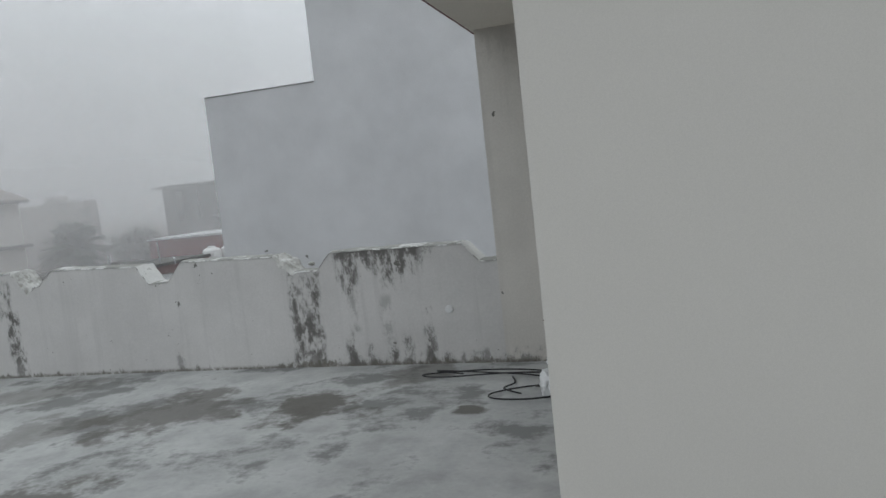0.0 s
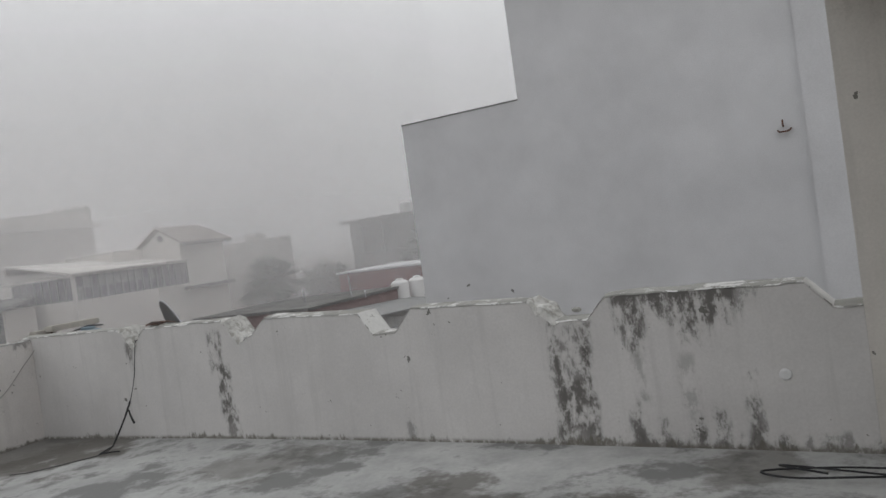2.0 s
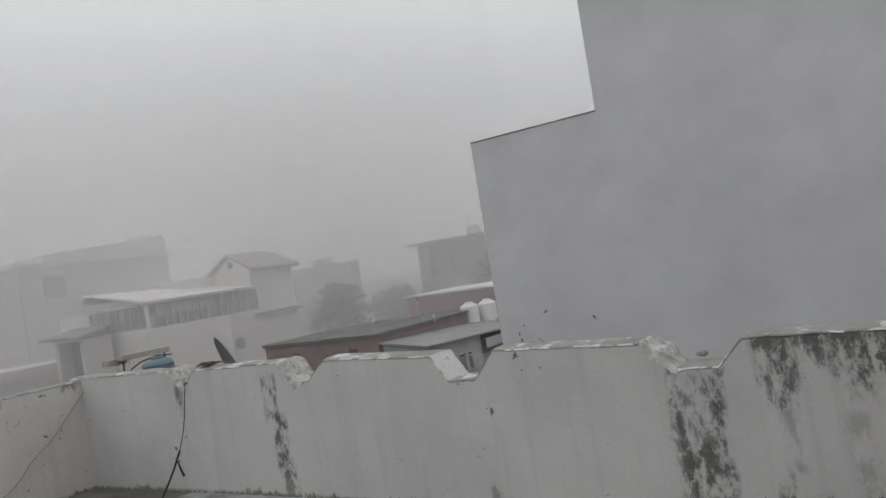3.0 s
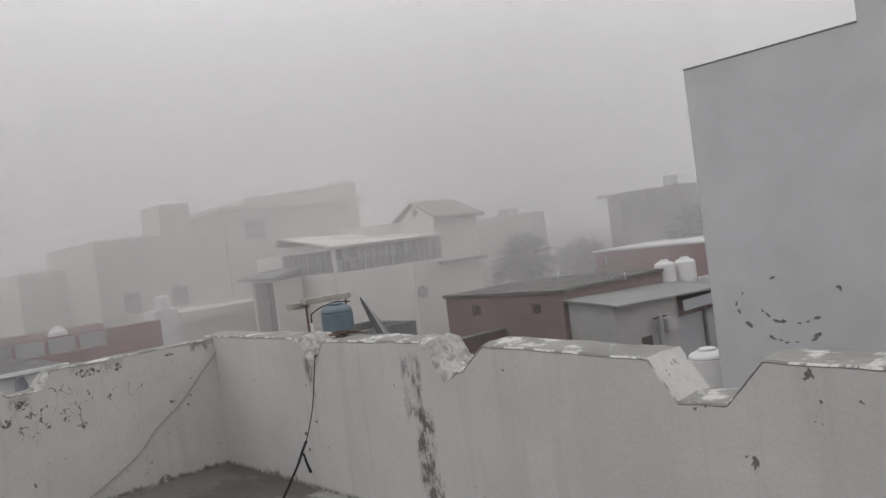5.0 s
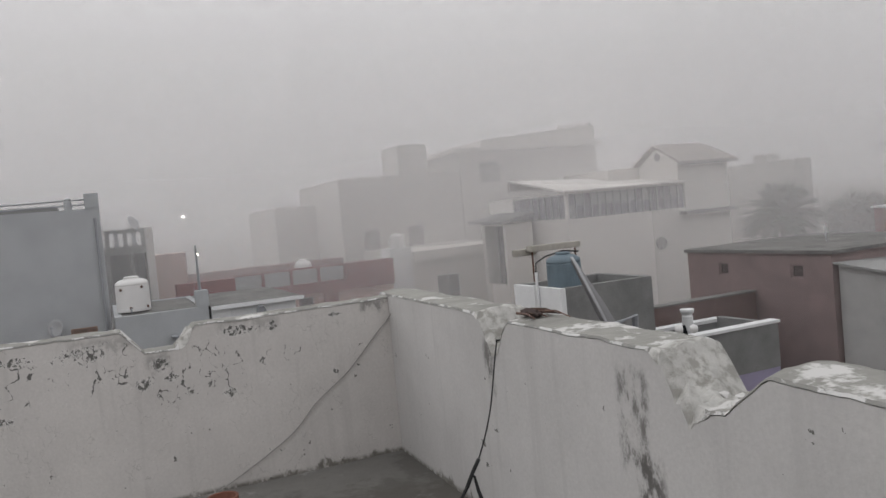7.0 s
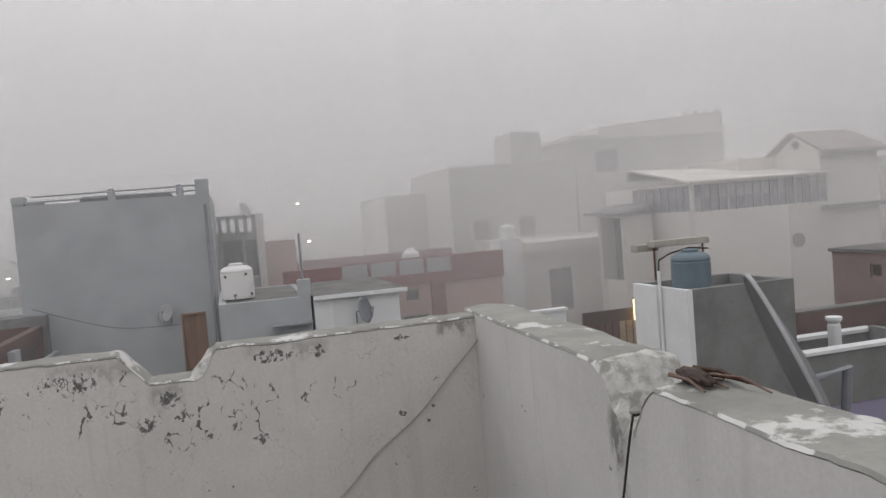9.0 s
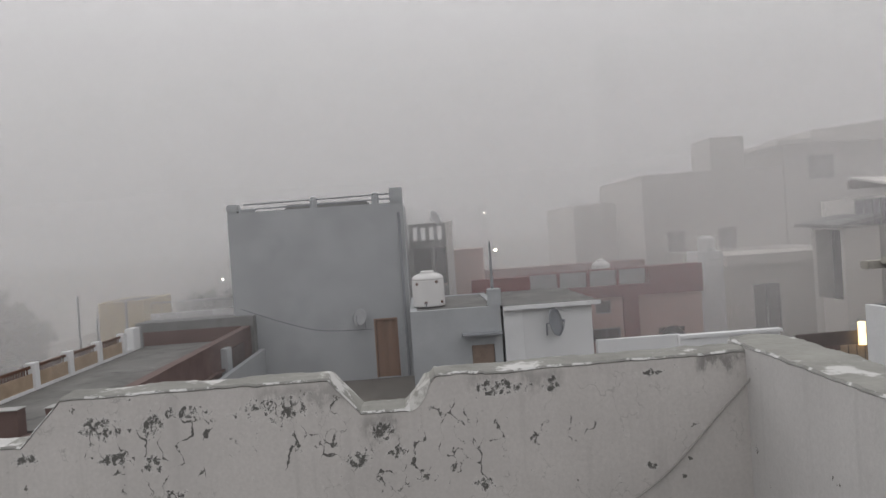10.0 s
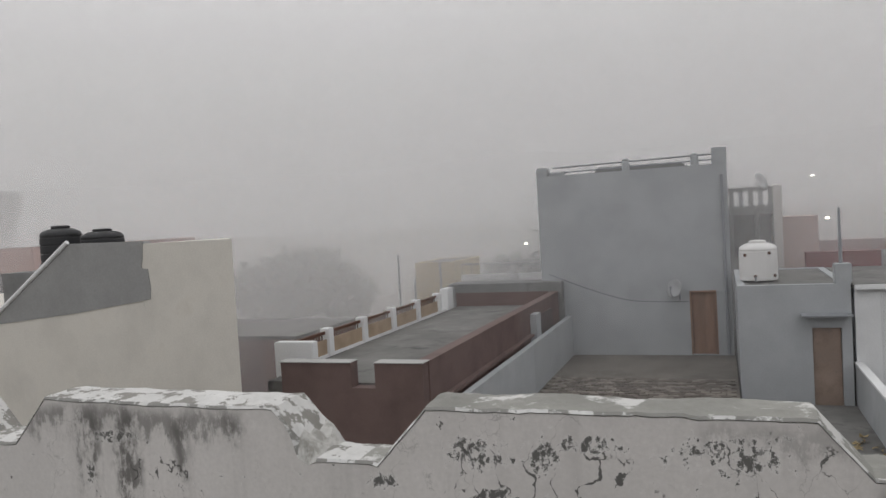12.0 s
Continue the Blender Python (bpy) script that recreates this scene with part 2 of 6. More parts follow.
    low = inv(step(op("SUBTRACT", above, tuft), 0.005, 0.04))
    over(op("MULTIPLY", low, op("MULTIPLY", step(tex(20, 1, 0.6, 8, 0.7, 4.0), 0.30, 0.55), 0.9)), (0.13, 0.12, 0.10))

    def reach(spots, grow):
        """1 in the middle of the ellipses, 0 outside them."""
        total = None
        for y0, z0, ry, rz in spots:
            du, dv = op("MULTIPLY_ADD", py, 1 / (ry * grow), -y0 / (ry * grow)), op("MULTIPLY_ADD", pz, 1 / (rz * grow), -z0 / (rz * grow))
            e = inv(step(op("SQRT", op("ADD", op("MULTIPLY", du, du), op("MULTIPLY", dv, dv)), 0.0), 0.35, 1.15))
            total = e if total is None else op("MAXIMUM", total, e)
        return total

    if cracks:
        vor = n.new("ShaderNodeTexVoronoi")
        vor.feature = "DISTANCE_TO_EDGE"
        vor.inputs["Scale"].default_value = 7.0
        wv = n.new("ShaderNodeVectorMath")
        wv.operation = "MULTIPLY_ADD"
        tn = n.new("ShaderNodeTexNoise")
        tn.inputs["Scale"].default_value, tn.inputs["Detail"].default_value = 9.0, 7.0
        l.new(geo.outputs["Position"], tn.inputs["Vector"])
        l.new(tn.outputs["Color"], wv.inputs[0])
        wv.inputs[1].default_value = (0.2, 0.2, 0.2)
        l.new(geo.outputs["Position"], wv.inputs[2])
        tall = n.new("ShaderNodeMapping")
        tall.inputs["Scale"].default_value = (1.0, 1.25, 0.6)
        l.new(wv.outputs[0], tall.inputs["Vector"])
        l.new(tall.outputs[0], vor.inputs["Vector"])
        where = reach(cracks, 1.1)
        wide = op("MULTIPLY_ADD", step(tex(13, 1, 0.6, 6, 0.7, 6.0), 0.42, 0.66), -0.062, vor.outputs["Distance"])
        crack = op("MULTIPLY", inv(step(wide, -0.020, 0.000)), step(op("ADD", op("MULTIPLY", tex(6, 1, 0.8, 5, 0.65, 8.0), 0.7), op("MULTIPLY", where, 0.3)), 0.50, 0.56))
        over(op("MULTIPLY", op("MULTIPLY", crack, step(where, 0.05, 0.5)), 0.92), (0.075, 0.072, 0.068))
        hair = op("MULTIPLY", inv(step(vor.outputs["Distance"], 0.004, 0.013)), step(tex(5, 1, 1, 5, 0.6, 15.0), 0.50, 0.60))
        over(op("MULTIPLY", hair, 0.40), (0.22, 0.21, 0.195))
    if flakes:
        peel = op("MULTIPLY_ADD", reach(flakes, 1.35), 0.125, op("ADD", op("MULTIPLY", tex(34, 1, 0.8, 9, 0.78, 1.0), 0.7), op("MULTIPLY", tex(11, 1, 1.3, 6, 0.7, 1.0), 0.3)))
        over(op("MULTIPLY", step(peel, 0.575, 0.59), 0.22), (0.80, 0.79, 0.77))
        over(op("MULTIPLY", step(peel, 0.620, 0.630), 0.93), (0.085, 0.082, 0.077))
    chip = op("MULTIPLY", tex(11, 1, 1, 4, 0.6, 2.0), op("MULTIPLY_ADD", tex(2.2, 1, 1, 2, 0.5, 20.0), 0.35, 0.83))
    over(op("MULTIPLY", step(chip, 0.712, 0.722), 0.9), (0.11, 0.105, 0.095))
    l.new(col, b.inputs["Base Color"])
    return m


STAINS_NORTH = [
    ("x", -3.27, -2.99, -0.05, 0.84, 0.65, 0), ("x", -3.28, -3.21, -0.02, 0.85, 0.9, 0), ("x", -3.06, -2.98, 0.0, 0.84, 1.0, 0), ("x", -3.25, -3.04, 0.12, 0.45, 0.9, 0),
    ("x", -2.80, -2.0, 0.78, 1.03, 1.0, 1), ("x", -2.74, -2.60, 0.62, 1.0, 0.9, 1), ("x", -2.42, -2.18, 0.66, 1.0, 0.9, 1), ("x", -2.02, -1.94, 0.0, 0.48, 1.0, -1), ("x", -2.0, -1.90, 0.85, 1.0, 0.5, 1),
    ("x", -2.85, -1.75, -0.05, 0.10, 0.9, -1), ("x", -2.76, -2.66, 0.0, 0.30, 0.9, -1), ("x", -2.58, -2.51, 0.0, 0.2, 0.7, -1), ("x", -2.38, -2.28, 0.0, 0.18, 0.8, -1), ("x", -2.23, -2.15, 0.0, 0.30, 0.8, -1), ("x", -2.7, -2.62, 0.3, 0.62, 0.35, 0), ("x", -2.4, -2.3, 0.2, 0.6, 0.3, 0),
    ("x", -1.85, -1.2, -0.05, 0.12, 0.6, -1), ("x", -6.74, -6.56, 0.60, 0.96, 0.8, 0), ("x", -6.68, -6.51, 0.15, 0.66, 1.0, 0), ("x", -6.61, -6.46, -0.08, 0.20, 0.7, 0), ("x", -7.98, -7.88, 0.62, 0.9, 0.8, 1),
    ("x", -4.58, -4.50, -0.03, 0.25, 0.5, -1),
]
STAINS_WEST = [("y", 1.75, 2.75, 0.86, 0.98, 0.6, 1), ("y", 2.0, 2.12, 0.60, 0.95, 0.9, 1), ("y", 2.2, 2.30, 0.58, 0.95, 0.9, 1), ("y", 2.46, 2.53, 0.62, 0.95, 0.8, 1), ("y", 2.68, 2.78, 0.86, 0.98, 0.6, 1), ("y", 6.2, 6.42, 0.9, 1.02, 0.6, 1), ("y", 4.74, 4.9, 0.70, 0.85, 0.4, 1), ("y", 4.3, 4.7, 0.9, 1.0, 0.3, 1), ("y", 5.2, 5.6, 0.9, 1.0, 0.3, 1)]
FLAKES_WEST = [(3.63, 0.89, 0.12, 0.05), (3.84, 0.89, 0.05, 0.06), (4.37, 0.92, 0.17, 0.06), (3.68, 0.75, 0.07, 0.03), (3.84, 0.72, 0.04, 0.04), (3.92, 0.58, 0.06, 0.03), (5.34, 0.93, 0.13, 0.04), (4.82, 0.78, 0.05, 0.06),
               (4.71, 0.67, 0.06, 0.04), (4.88, 0.69, 0.05, 0.03), (5.24, 0.52, 0.05, 0.03), (5.56, 0.93, 0.04, 0.04), (5.98, 0.54, 0.03, 0.02), (6.0, 0.95, 0.06, 0.02), (2.2, 0.88, 0.10, 0.03), (2.06, 0.72, 0.03, 0.05), (4.0, 0.93, 0.12, 0.03), (3.3, 0.78, 0.05, 0.03)]
CRACKS_WEST = [(3.8, 0.78, 0.45, 0.22), (4.45, 0.82, 0.28, 0.20), (5.15, 0.68, 0.26, 0.24), (4.85, 0.66, 0.22, 0.18), (5.6, 0.72, 0.2, 0.08), (2.3, 0.70, 0.35, 0.14), (0.6, 0.7, 0.4, 0.2)]
M["north"] = parapet_material("old_whitewash", (0.56, 0.546, 0.533), STAINS_NORTH)
M["west"] = parapet_material("cracked_whitewash", (0.615, 0.588, 0.565), STAINS_WEST, FLAKES_WEST, CRACKS_WEST)
M["spall"] = mat("broken_plaster_edge", (0.60, 0.59, 0.565), 0.95, 0.25, 9.0, 0.8, 60, dark=(0.33, 0.32, 0.295), dark_at=0.46, dark_scale=15.0, dark_soft=0.12)
M["coping"] = mat("worn_coping_cement", (0.31, 0.305, 0.28), 0.92, 0.25, 3.0, 0.45, 40, dark=(0.60, 0.59, 0.575), dark_at=0.545, dark_scale=4.2, dark_soft=0.05)
M["coping_white"] = mat("flaked_white_coping", (0.66, 0.65, 0.635), 0.92, 0.15, 4.0, 0.45, 40, dark=(0.25, 0.24, 0.22), dark_at=0.52, dark_scale=11.0, dark_soft=0.03)
M["endwall"] = mat("plain_whitewash", (0.72, 0.70, 0.67), 0.9, 0.08, 1.0, 0.25, 60)
M["chamfer_white"] = mat("cracked_white_paint", (0.68, 0.67, 0.65), 0.92, 0.12, 5.0, 0.4, 40, dark=(0.30, 0.29, 0.27), dark_at=0.60, dark_scale=10.0, dark_soft=0.03)
M["end_cream"] = parapet_material("aged_cream_plaster", (0.59, 0.563, 0.525), [("x", -1.34, -0.3, -0.05, 0.14, 0.6, -1), ("x", -1.3, -0.4, 2.35, 2.66, 0.12, 1)])
M["paint_edge"] = mat("chipped_white_paint", (0.66, 0.65, 0.64), 0.9, 0.1, 6.0, 0.3, 50, dark=(0.25, 0.245, 0.23), dark_at=0.47, dark_scale=7.0, dark_soft=0.03)
M["floor"] = mat("stained_roof_screed", (0.41, 0.41, 0.40), 0.88, 0.30, 2.6, 0.5, 30, dark=(0.17, 0.17, 0.165), dark_at=0.50, dark_scale=1.3, dark_soft=0.08)


def damp_patches(m, patches):
    """Adds damp patches with ragged edges to a floor: (x, y, radius, force)."""
    n, l = m.node_tree.nodes, m.node_tree.links
    b = n["Principled BSDF"]
    geo, tex = n.new("ShaderNodeNewGeometry"), n.new("ShaderNodeTexNoise")
    l.new(geo.outputs["Position"], tex.inputs["Vector"])
    tex.inputs["Scale"].default_value, tex.inputs["Detail"].default_value, tex.inputs["Roughness"].default_value = 2.3, 10.0, 0.66
    for cx, cy, reach, force in patches:
        col = b.inputs["Base Color"].links[0].from_socket
        dist, add, rng, mix = (n.new(k) for k in ("ShaderNodeVectorMath", "ShaderNodeMath", "ShaderNodeMapRange", "ShaderNodeMix"))
        dist.operation, dist.inputs[1].default_value = "DISTANCE", (cx, cy, 0)
        l.new(geo.outputs["Position"], dist.inputs[0])
        add.operation, add.inputs[1].default_value = "MULTIPLY_ADD", 3.0 * reach
        l.new(tex.outputs["Fac"], add.inputs[0])
        l.new(dist.outputs["Value"], add.inputs[2])
        l.new(add.outputs[0], rng.inputs[0])
        rng.interpolation_type = "SMOOTHSTEP"
        for i, v in zip((1, 2, 3, 4), (1.95 * reach, 2.35 * reach, force, 0.0)):
            rng.inputs[i].default_value = v
        mix.data_type = "RGBA"
        l.new(rng.outputs[0], mix.inputs[0])
        l.new(col, mix.inputs[6])
        mix.inputs[7].default_value = (0.088, 0.080, 0.069, 1)
        l.new(mix.outputs[2], b.inputs["Base Color"])


damp_patches(M["floor"], [(-9.2, 6.0, 2.1, 0.72), (-8.3, 6.1, 1.0, 0.7), (-3.75, 4.8, 0.75, 0.75), (-2.55, 4.9, 0.55, 0.9), (-2.0, 5.75, 0.5, 0.6), (-3.5, 3.1, 0.6, 0.8), (-4.6, 4.5, 0.6, 0.5), (-1.35, 4.75, 0.16, 0.9), (-5.6, 5.6, 0.7, 0.5)])

# ---- building helpers ----
def thing(name, label, category, group="", kind="", at=(0, 0, 0)):
    ob = tagged(new(name), label, category, group, kind)
    ob.empty_display_size = 0.1
    ob.location = at
    return ob


def bm_new():
    return bmesh.new()


def bx(bm, x0, x1, y0, y1, z0, z1, bevel=0.0):
    """A box between two corners, with its edges rounded off by bevel metres."""
    vs = [bm.verts.new((x, y, z)) for z in (min(z0, z1), max(z0, z1)) for y in (min(y0, y1), max(y0, y1)) for x in (min(x0, x1), max(x0, x1))]
    fs = [bm.faces.new([vs[i] for i in f]) for f in ((0, 2, 3, 1), (4, 5, 7, 6), (0, 1, 5, 4), (2, 6, 7, 3), (0, 4, 6, 2), (1, 3, 7, 5))]
    if bevel:
        es = {e for f in fs for e in f.edges}
        bmesh.ops.bevel(bm, geom=list(es), offset=bevel, segments=2, affect="EDGES")
    return bm


def box(*a, bevel=0.0):
    return bx(bm_new(), *a, bevel=bevel)


def tube(pts, r, sides=8, bm=None, r1=None):
    """A round bar along a line of points, tapering from r to r1."""
    bm = bm or bm_new()
    pts = [Vector(p) for p in pts]
    rings = []
    for i, p in enumerate(pts):
        d = (pts[min(i + 1, len(pts) - 1)] - pts[max(i - 1, 0)]).normalized()
        a = d.orthogonal().normalized() if not rings else (ref - d * ref.dot(d)).normalized()
        ref = a
        c = d.cross(a)
        rr = r + ((r if r1 is None else r1) - r) * i / max(1, len(pts) - 1)
        rings.append([bm.verts.new(p + rr * (math.cos(k * math.tau / sides) * a + math.sin(k * math.tau / sides) * c)) for k in range(sides)])
    for a, c in zip(rings, rings[1:]):
        for k in range(sides):
            bm.faces.new((a[k], a[(k + 1) % sides], c[(k + 1) % sides], c[k]))
    bm.faces.new(rings[0][::-1])
    bm.faces.new(rings[-1])
    return bm


def lathe(profile, sides=28, at=(0, 0, 0), bm=None):
    """A turned solid from (radius, height) pairs."""
    bm = bm or bm_new()
    rings = []
    for r, z in profile:
        if r < 1e-4:
            rings.append([bm.verts.new((at[0], at[1], at[2] + z))])
        else:
            rings.append([bm.verts.new((at[0] + r * math.cos(k * math.tau / sides), at[1] + r * math.sin(k * math.tau / sides), at[2] + z)) for k in range(sides)])
    for a, c in zip(rings, rings[1:]):
        for k in range(sides):
            q = [a[k % len(a)], a[(k + 1) % len(a)], c[(k + 1) % len(c)], c[k % len(c)]]
            q = list(dict.fromkeys(q))
            if len(q) > 2:
                bm.faces.new(q)
    return bm


def glide(ps, k=8):
    """Points on a smooth curve through the given ones."""
    ps = [Vector(p) for p in ps]
    out = []
    for i in range(len(ps) - 1):
        a, b_, c, d = ps[max(i - 1, 0)], ps[i], ps[i + 1], ps[min(i + 2, len(ps) - 1)]
        for j in range(k):
            t = j / k
            out.append(0.5 * (2 * b_ + (c - a) * t + (2 * a - 5 * b_ + 4 * c - d) * t * t + (3 * b_ - a - 3 * c + d) * t ** 3))
    return out + [ps[-1]]


def part(name, bm, material, parent=None, label="", smooth=False, wear=0.0):
    """Links a bmesh as one mesh object under a thing or a part."""
    if wear:
        for v in bm.verts:
            v.co += wear * noise.noise_vector(v.co * 5.0)
    bmesh.ops.recalc_face_normals(bm, faces=bm.faces)
    me = bpy.data.meshes.new(name)
    bm.to_mesh(me)
    bm.free()
    me.materials.append(M[material] if isinstance(material, str) else material)
    if smooth:
        for p in me.polygons:
            p.use_smooth = True
    ob = new(name, me)
    if parent:
        ob.parent = parent
        if not parent.parent:
            ob.matrix_parent_inverse = Matrix.Translation(-parent.location)
    if label:
        ob["label"] = label
    return ob


def wall_holes(bm, axis, plane, thick, u0, u1, z0, z1, holes):
    """A wall whose outer face lies on axis = plane; it reaches thick behind it, with real openings (ua, ub, za, zb)."""
    us = sorted({u0, u1, *[v for h in holes for v in h[:2]]})
    zs = sorted({z0, z1, *[v for h in holes for v in h[2:]]})

    def solid(i, j):
        if not (0 <= i < len(us) - 1 and 0 <= j < len(zs) - 1):
            return False
        a, c = (us[i] + us[i + 1]) / 2, (zs[j] + zs[j + 1]) / 2
        return not any(h[0] <= a <= h[1] and h[2] <= c <= h[3] for h in holes)

    made = {}

    def vert(i, j, k):
        if (i, j, k) not in made:
            p = plane + thick * k
            made[i, j, k] = bm.verts.new((p, us[i], zs[j]) if axis == "x" else (us[i], p, zs[j]))
        return made[i, j, k]

    for i in range(len(us) - 1):
        for j in range(len(zs) - 1):
            if not solid(i, j):
                continue
            for k in (0, 1):
                bm.faces.new([vert(*q, k) for q in ((i, j), (i + 1, j), (i + 1, j + 1), (i, j + 1))])
            for ni, nj, e in ((i - 1, j, ((i, j), (i, j + 1))), (i + 1, j, ((i + 1, j), (i + 1, j + 1))), (i, j - 1, ((i, j), (i + 1, j))), (i, j + 1, ((i, j + 1), (i + 1, j + 1)))):
                if not solid(ni, nj):
                    bm.faces.new((vert(*e[0], 0), vert(*e[1], 0), vert(*e[1], 1), vert(*e[0], 1)))
    return bm


def window(parent, axis, plane, u0, u1, z0, z1, bars=2, depth=0.12, frame_mat="greymetal", name="window", pane_mat="dark_glass_and_shade"):
    """A framed window set back into its opening: frame, bars and pane. depth is signed, into the wall."""
    s = 1 if depth > 0 else -1
    f, t = plane + s * 0.04, plane + s * 0.09
    fb = bm_new()

    def put(bm, ua, ub, za, zb, pa, pb):
        bx(bm, *((pa, pb) if axis == "x" else (ua, ub)), *((ua, ub) if axis == "x" else (pa, pb)), za, zb)

    w = 0.05
    for q in ((u0, u1, z0, z0 + w), (u0, u1, z1 - w, z1), (u0, u0 + w, z0 + w, z1 - w), (u1 - w, u1, z0 + w, z1 - w)):
        put(fb, *q, f, t)
    for i in range(1, bars):
        u = u0 + (u1 - u0) * i / bars
        put(fb, u - 0.02, u + 0.02, z0 + w, z1 - w, f, t)
    wnd = part(name, fb, frame_mat, parent)
    pb = bm_new()
    put(pb, u0 + 0.01, u1 - 0.01, z0 + 0.01, z1 - 0.01, plane + s * 0.10, plane + s * 0.12)
    part("pane", pb, pane_mat, wnd)
    return wnd


def closed_house(name, label, x0, x1, y0, y1, z0, z1, wallmat, holes_e=(), holes_s=(), rim=0.0, roofmat="roof", thick=0.2, group="", rimmat=None, deck=True):
    """A flat-roofed block with wall panels on its east and south sides that carry real openings, and a parapet rim of the given height."""
    h = thing(name, label, "house", group, at=((x0 + x1) / 2, (y0 + y1) / 2, z0))
    bm = bm_new()
    wall_holes(bm, "x", x1, -thick, y0, y1, z0, z1, holes_e)
    part("wall", bm, wallmat, h)
    bm = bm_new()
    wall_holes(bm, "y", y0, thick, x0 + thick, x1 - thick, z0, z1, holes_s)
    part("wall", bm, wallmat, h)
    part("wall", box(x0, x0 + thick, y0, y1, z0, z1), wallmat, h)
    part("wall", box(x0 + thick, x1 - thick, y1 - thick, y1, z0, z1), wallmat, h)
    if deck:
        part("roof", box(x0 + thick, x1 - thick, y0 + thick, y1 - thick, z1 - rim - 0.15, z1 - rim), roofmat, h)
    return h


def water_tank(name, label, at, r, hgt, material, group="", ports=False):
    """A moulded plastic water tank: ribbed drum, domed shoulder and screw lid."""
    t = thing(name, label, "water tank", group, at=at)
    prof = [(0.0, 0.0), (r * 0.96, 0.0), (r, 0.03)]
    ribs = 4 if material == "tankblack" else 1
    for i in range(ribs):
        za, zb = 0.05 + (hgt * 0.78 - 0.05) * i / ribs, 0.05 + (hgt * 0.78 - 0.05) * (i + 1) / ribs
        prof += [(r, za), (r, zb - 0.05), (r * 0.97, zb - 0.035), (r * 0.97, zb - 0.015)]
    prof += [(r, hgt * 0.79), (r * 0.985, hgt * 0.82), (r * 0.93, hgt * 0.86), (r * 0.82, hgt * 0.90), (r * 0.62, hgt * 0.94), (r * 0.42, hgt * 0.955), (r * 0.42, hgt * 0.965), (0, hgt * 0.965)]
    part("drum", lathe(prof, 32, at), material, t, smooth=False)
    lid = part("lid", lathe([(0, hgt * 0.965), (r * 0.45, hgt * 0.965), (r * 0.45, hgt * 1.0), (r * 0.38, hgt * 1.02), (0, hgt * 1.03)], 24, at), material, t)
    part("outlet", tube([(at[0] + r * 0.95, at[1] - 0.1, at[2] + 0.12), (at[0] + r + 0.1, at[1] - 0.1, at[2] + 0.12), (at[0] + r + 0.1, at[1] - 0.1, at[2] - 0.02)], 0.025), "greymetal", t)
    if ports:
        for a_, z_ in ((-0.75, 0.66), (0.55, 0.70), (-0.2, 0.12), (0.9, 0.12)):
            c_ = Vector((math.cos(a_), math.sin(a_), 0))
            o_ = Vector(at) + Vector((0, 0, hgt * z_))
            part("port", tube([o_ + c_ * (r - 0.01), o_ + c_ * (r + 0.025)], 0.045, 10), "rust", t, "rusty pipe port")
    return t


def dish(name, label, at, r, aim, material="greymetal"):
    """A satellite dish: a shallow bowl on a bent post, with a feed arm."""
    d = thing(name, label, "satellite dish", at=at)
    q = Vector(aim).to_track_quat("Z", "Y").to_matrix().to_4x4()
    m = Matrix.Translation(at) @ q
    bm = lathe([(0, 0.0), (r * 0.35, r * 0.03), (r * 0.7, r * 0.12), (r, r * 0.26), (r, r * 0.29), (r * 0.7, r * 0.15), (r * 0.35, r * 0.06), (0, r * 0.03)], 28)
    bmesh.ops.transform(bm, matrix=m, verts=bm.verts)
    part("bowl", bm, material, d, smooth=True)
    a = [m @ Vector(p) for p in ((0, -r, r * 0.28), (0, -r * 0.6, r * 0.7), (0, 0, r * 0.95))]
    part("feed_arm", tube(a, 0.015), "greymetal", d)
    part("feed_horn", tube([a[2], m @ Vector((0, 0.0, r * 0.75))], 0.04), "greymetal", d)
    part("bracket", tube([m @ Vector((0, 0, 0)), m @ Vector((0, 0, -0.2)), Vector(at) + Vector(m.to_3x3() @ Vector((0, 0, -0.2))) + Vector((0, 0, -0.35))], 0.025), "greymetal", d)
    return d


# ---- the roof terrace that the camera walks on ----
GROUND = -6.8


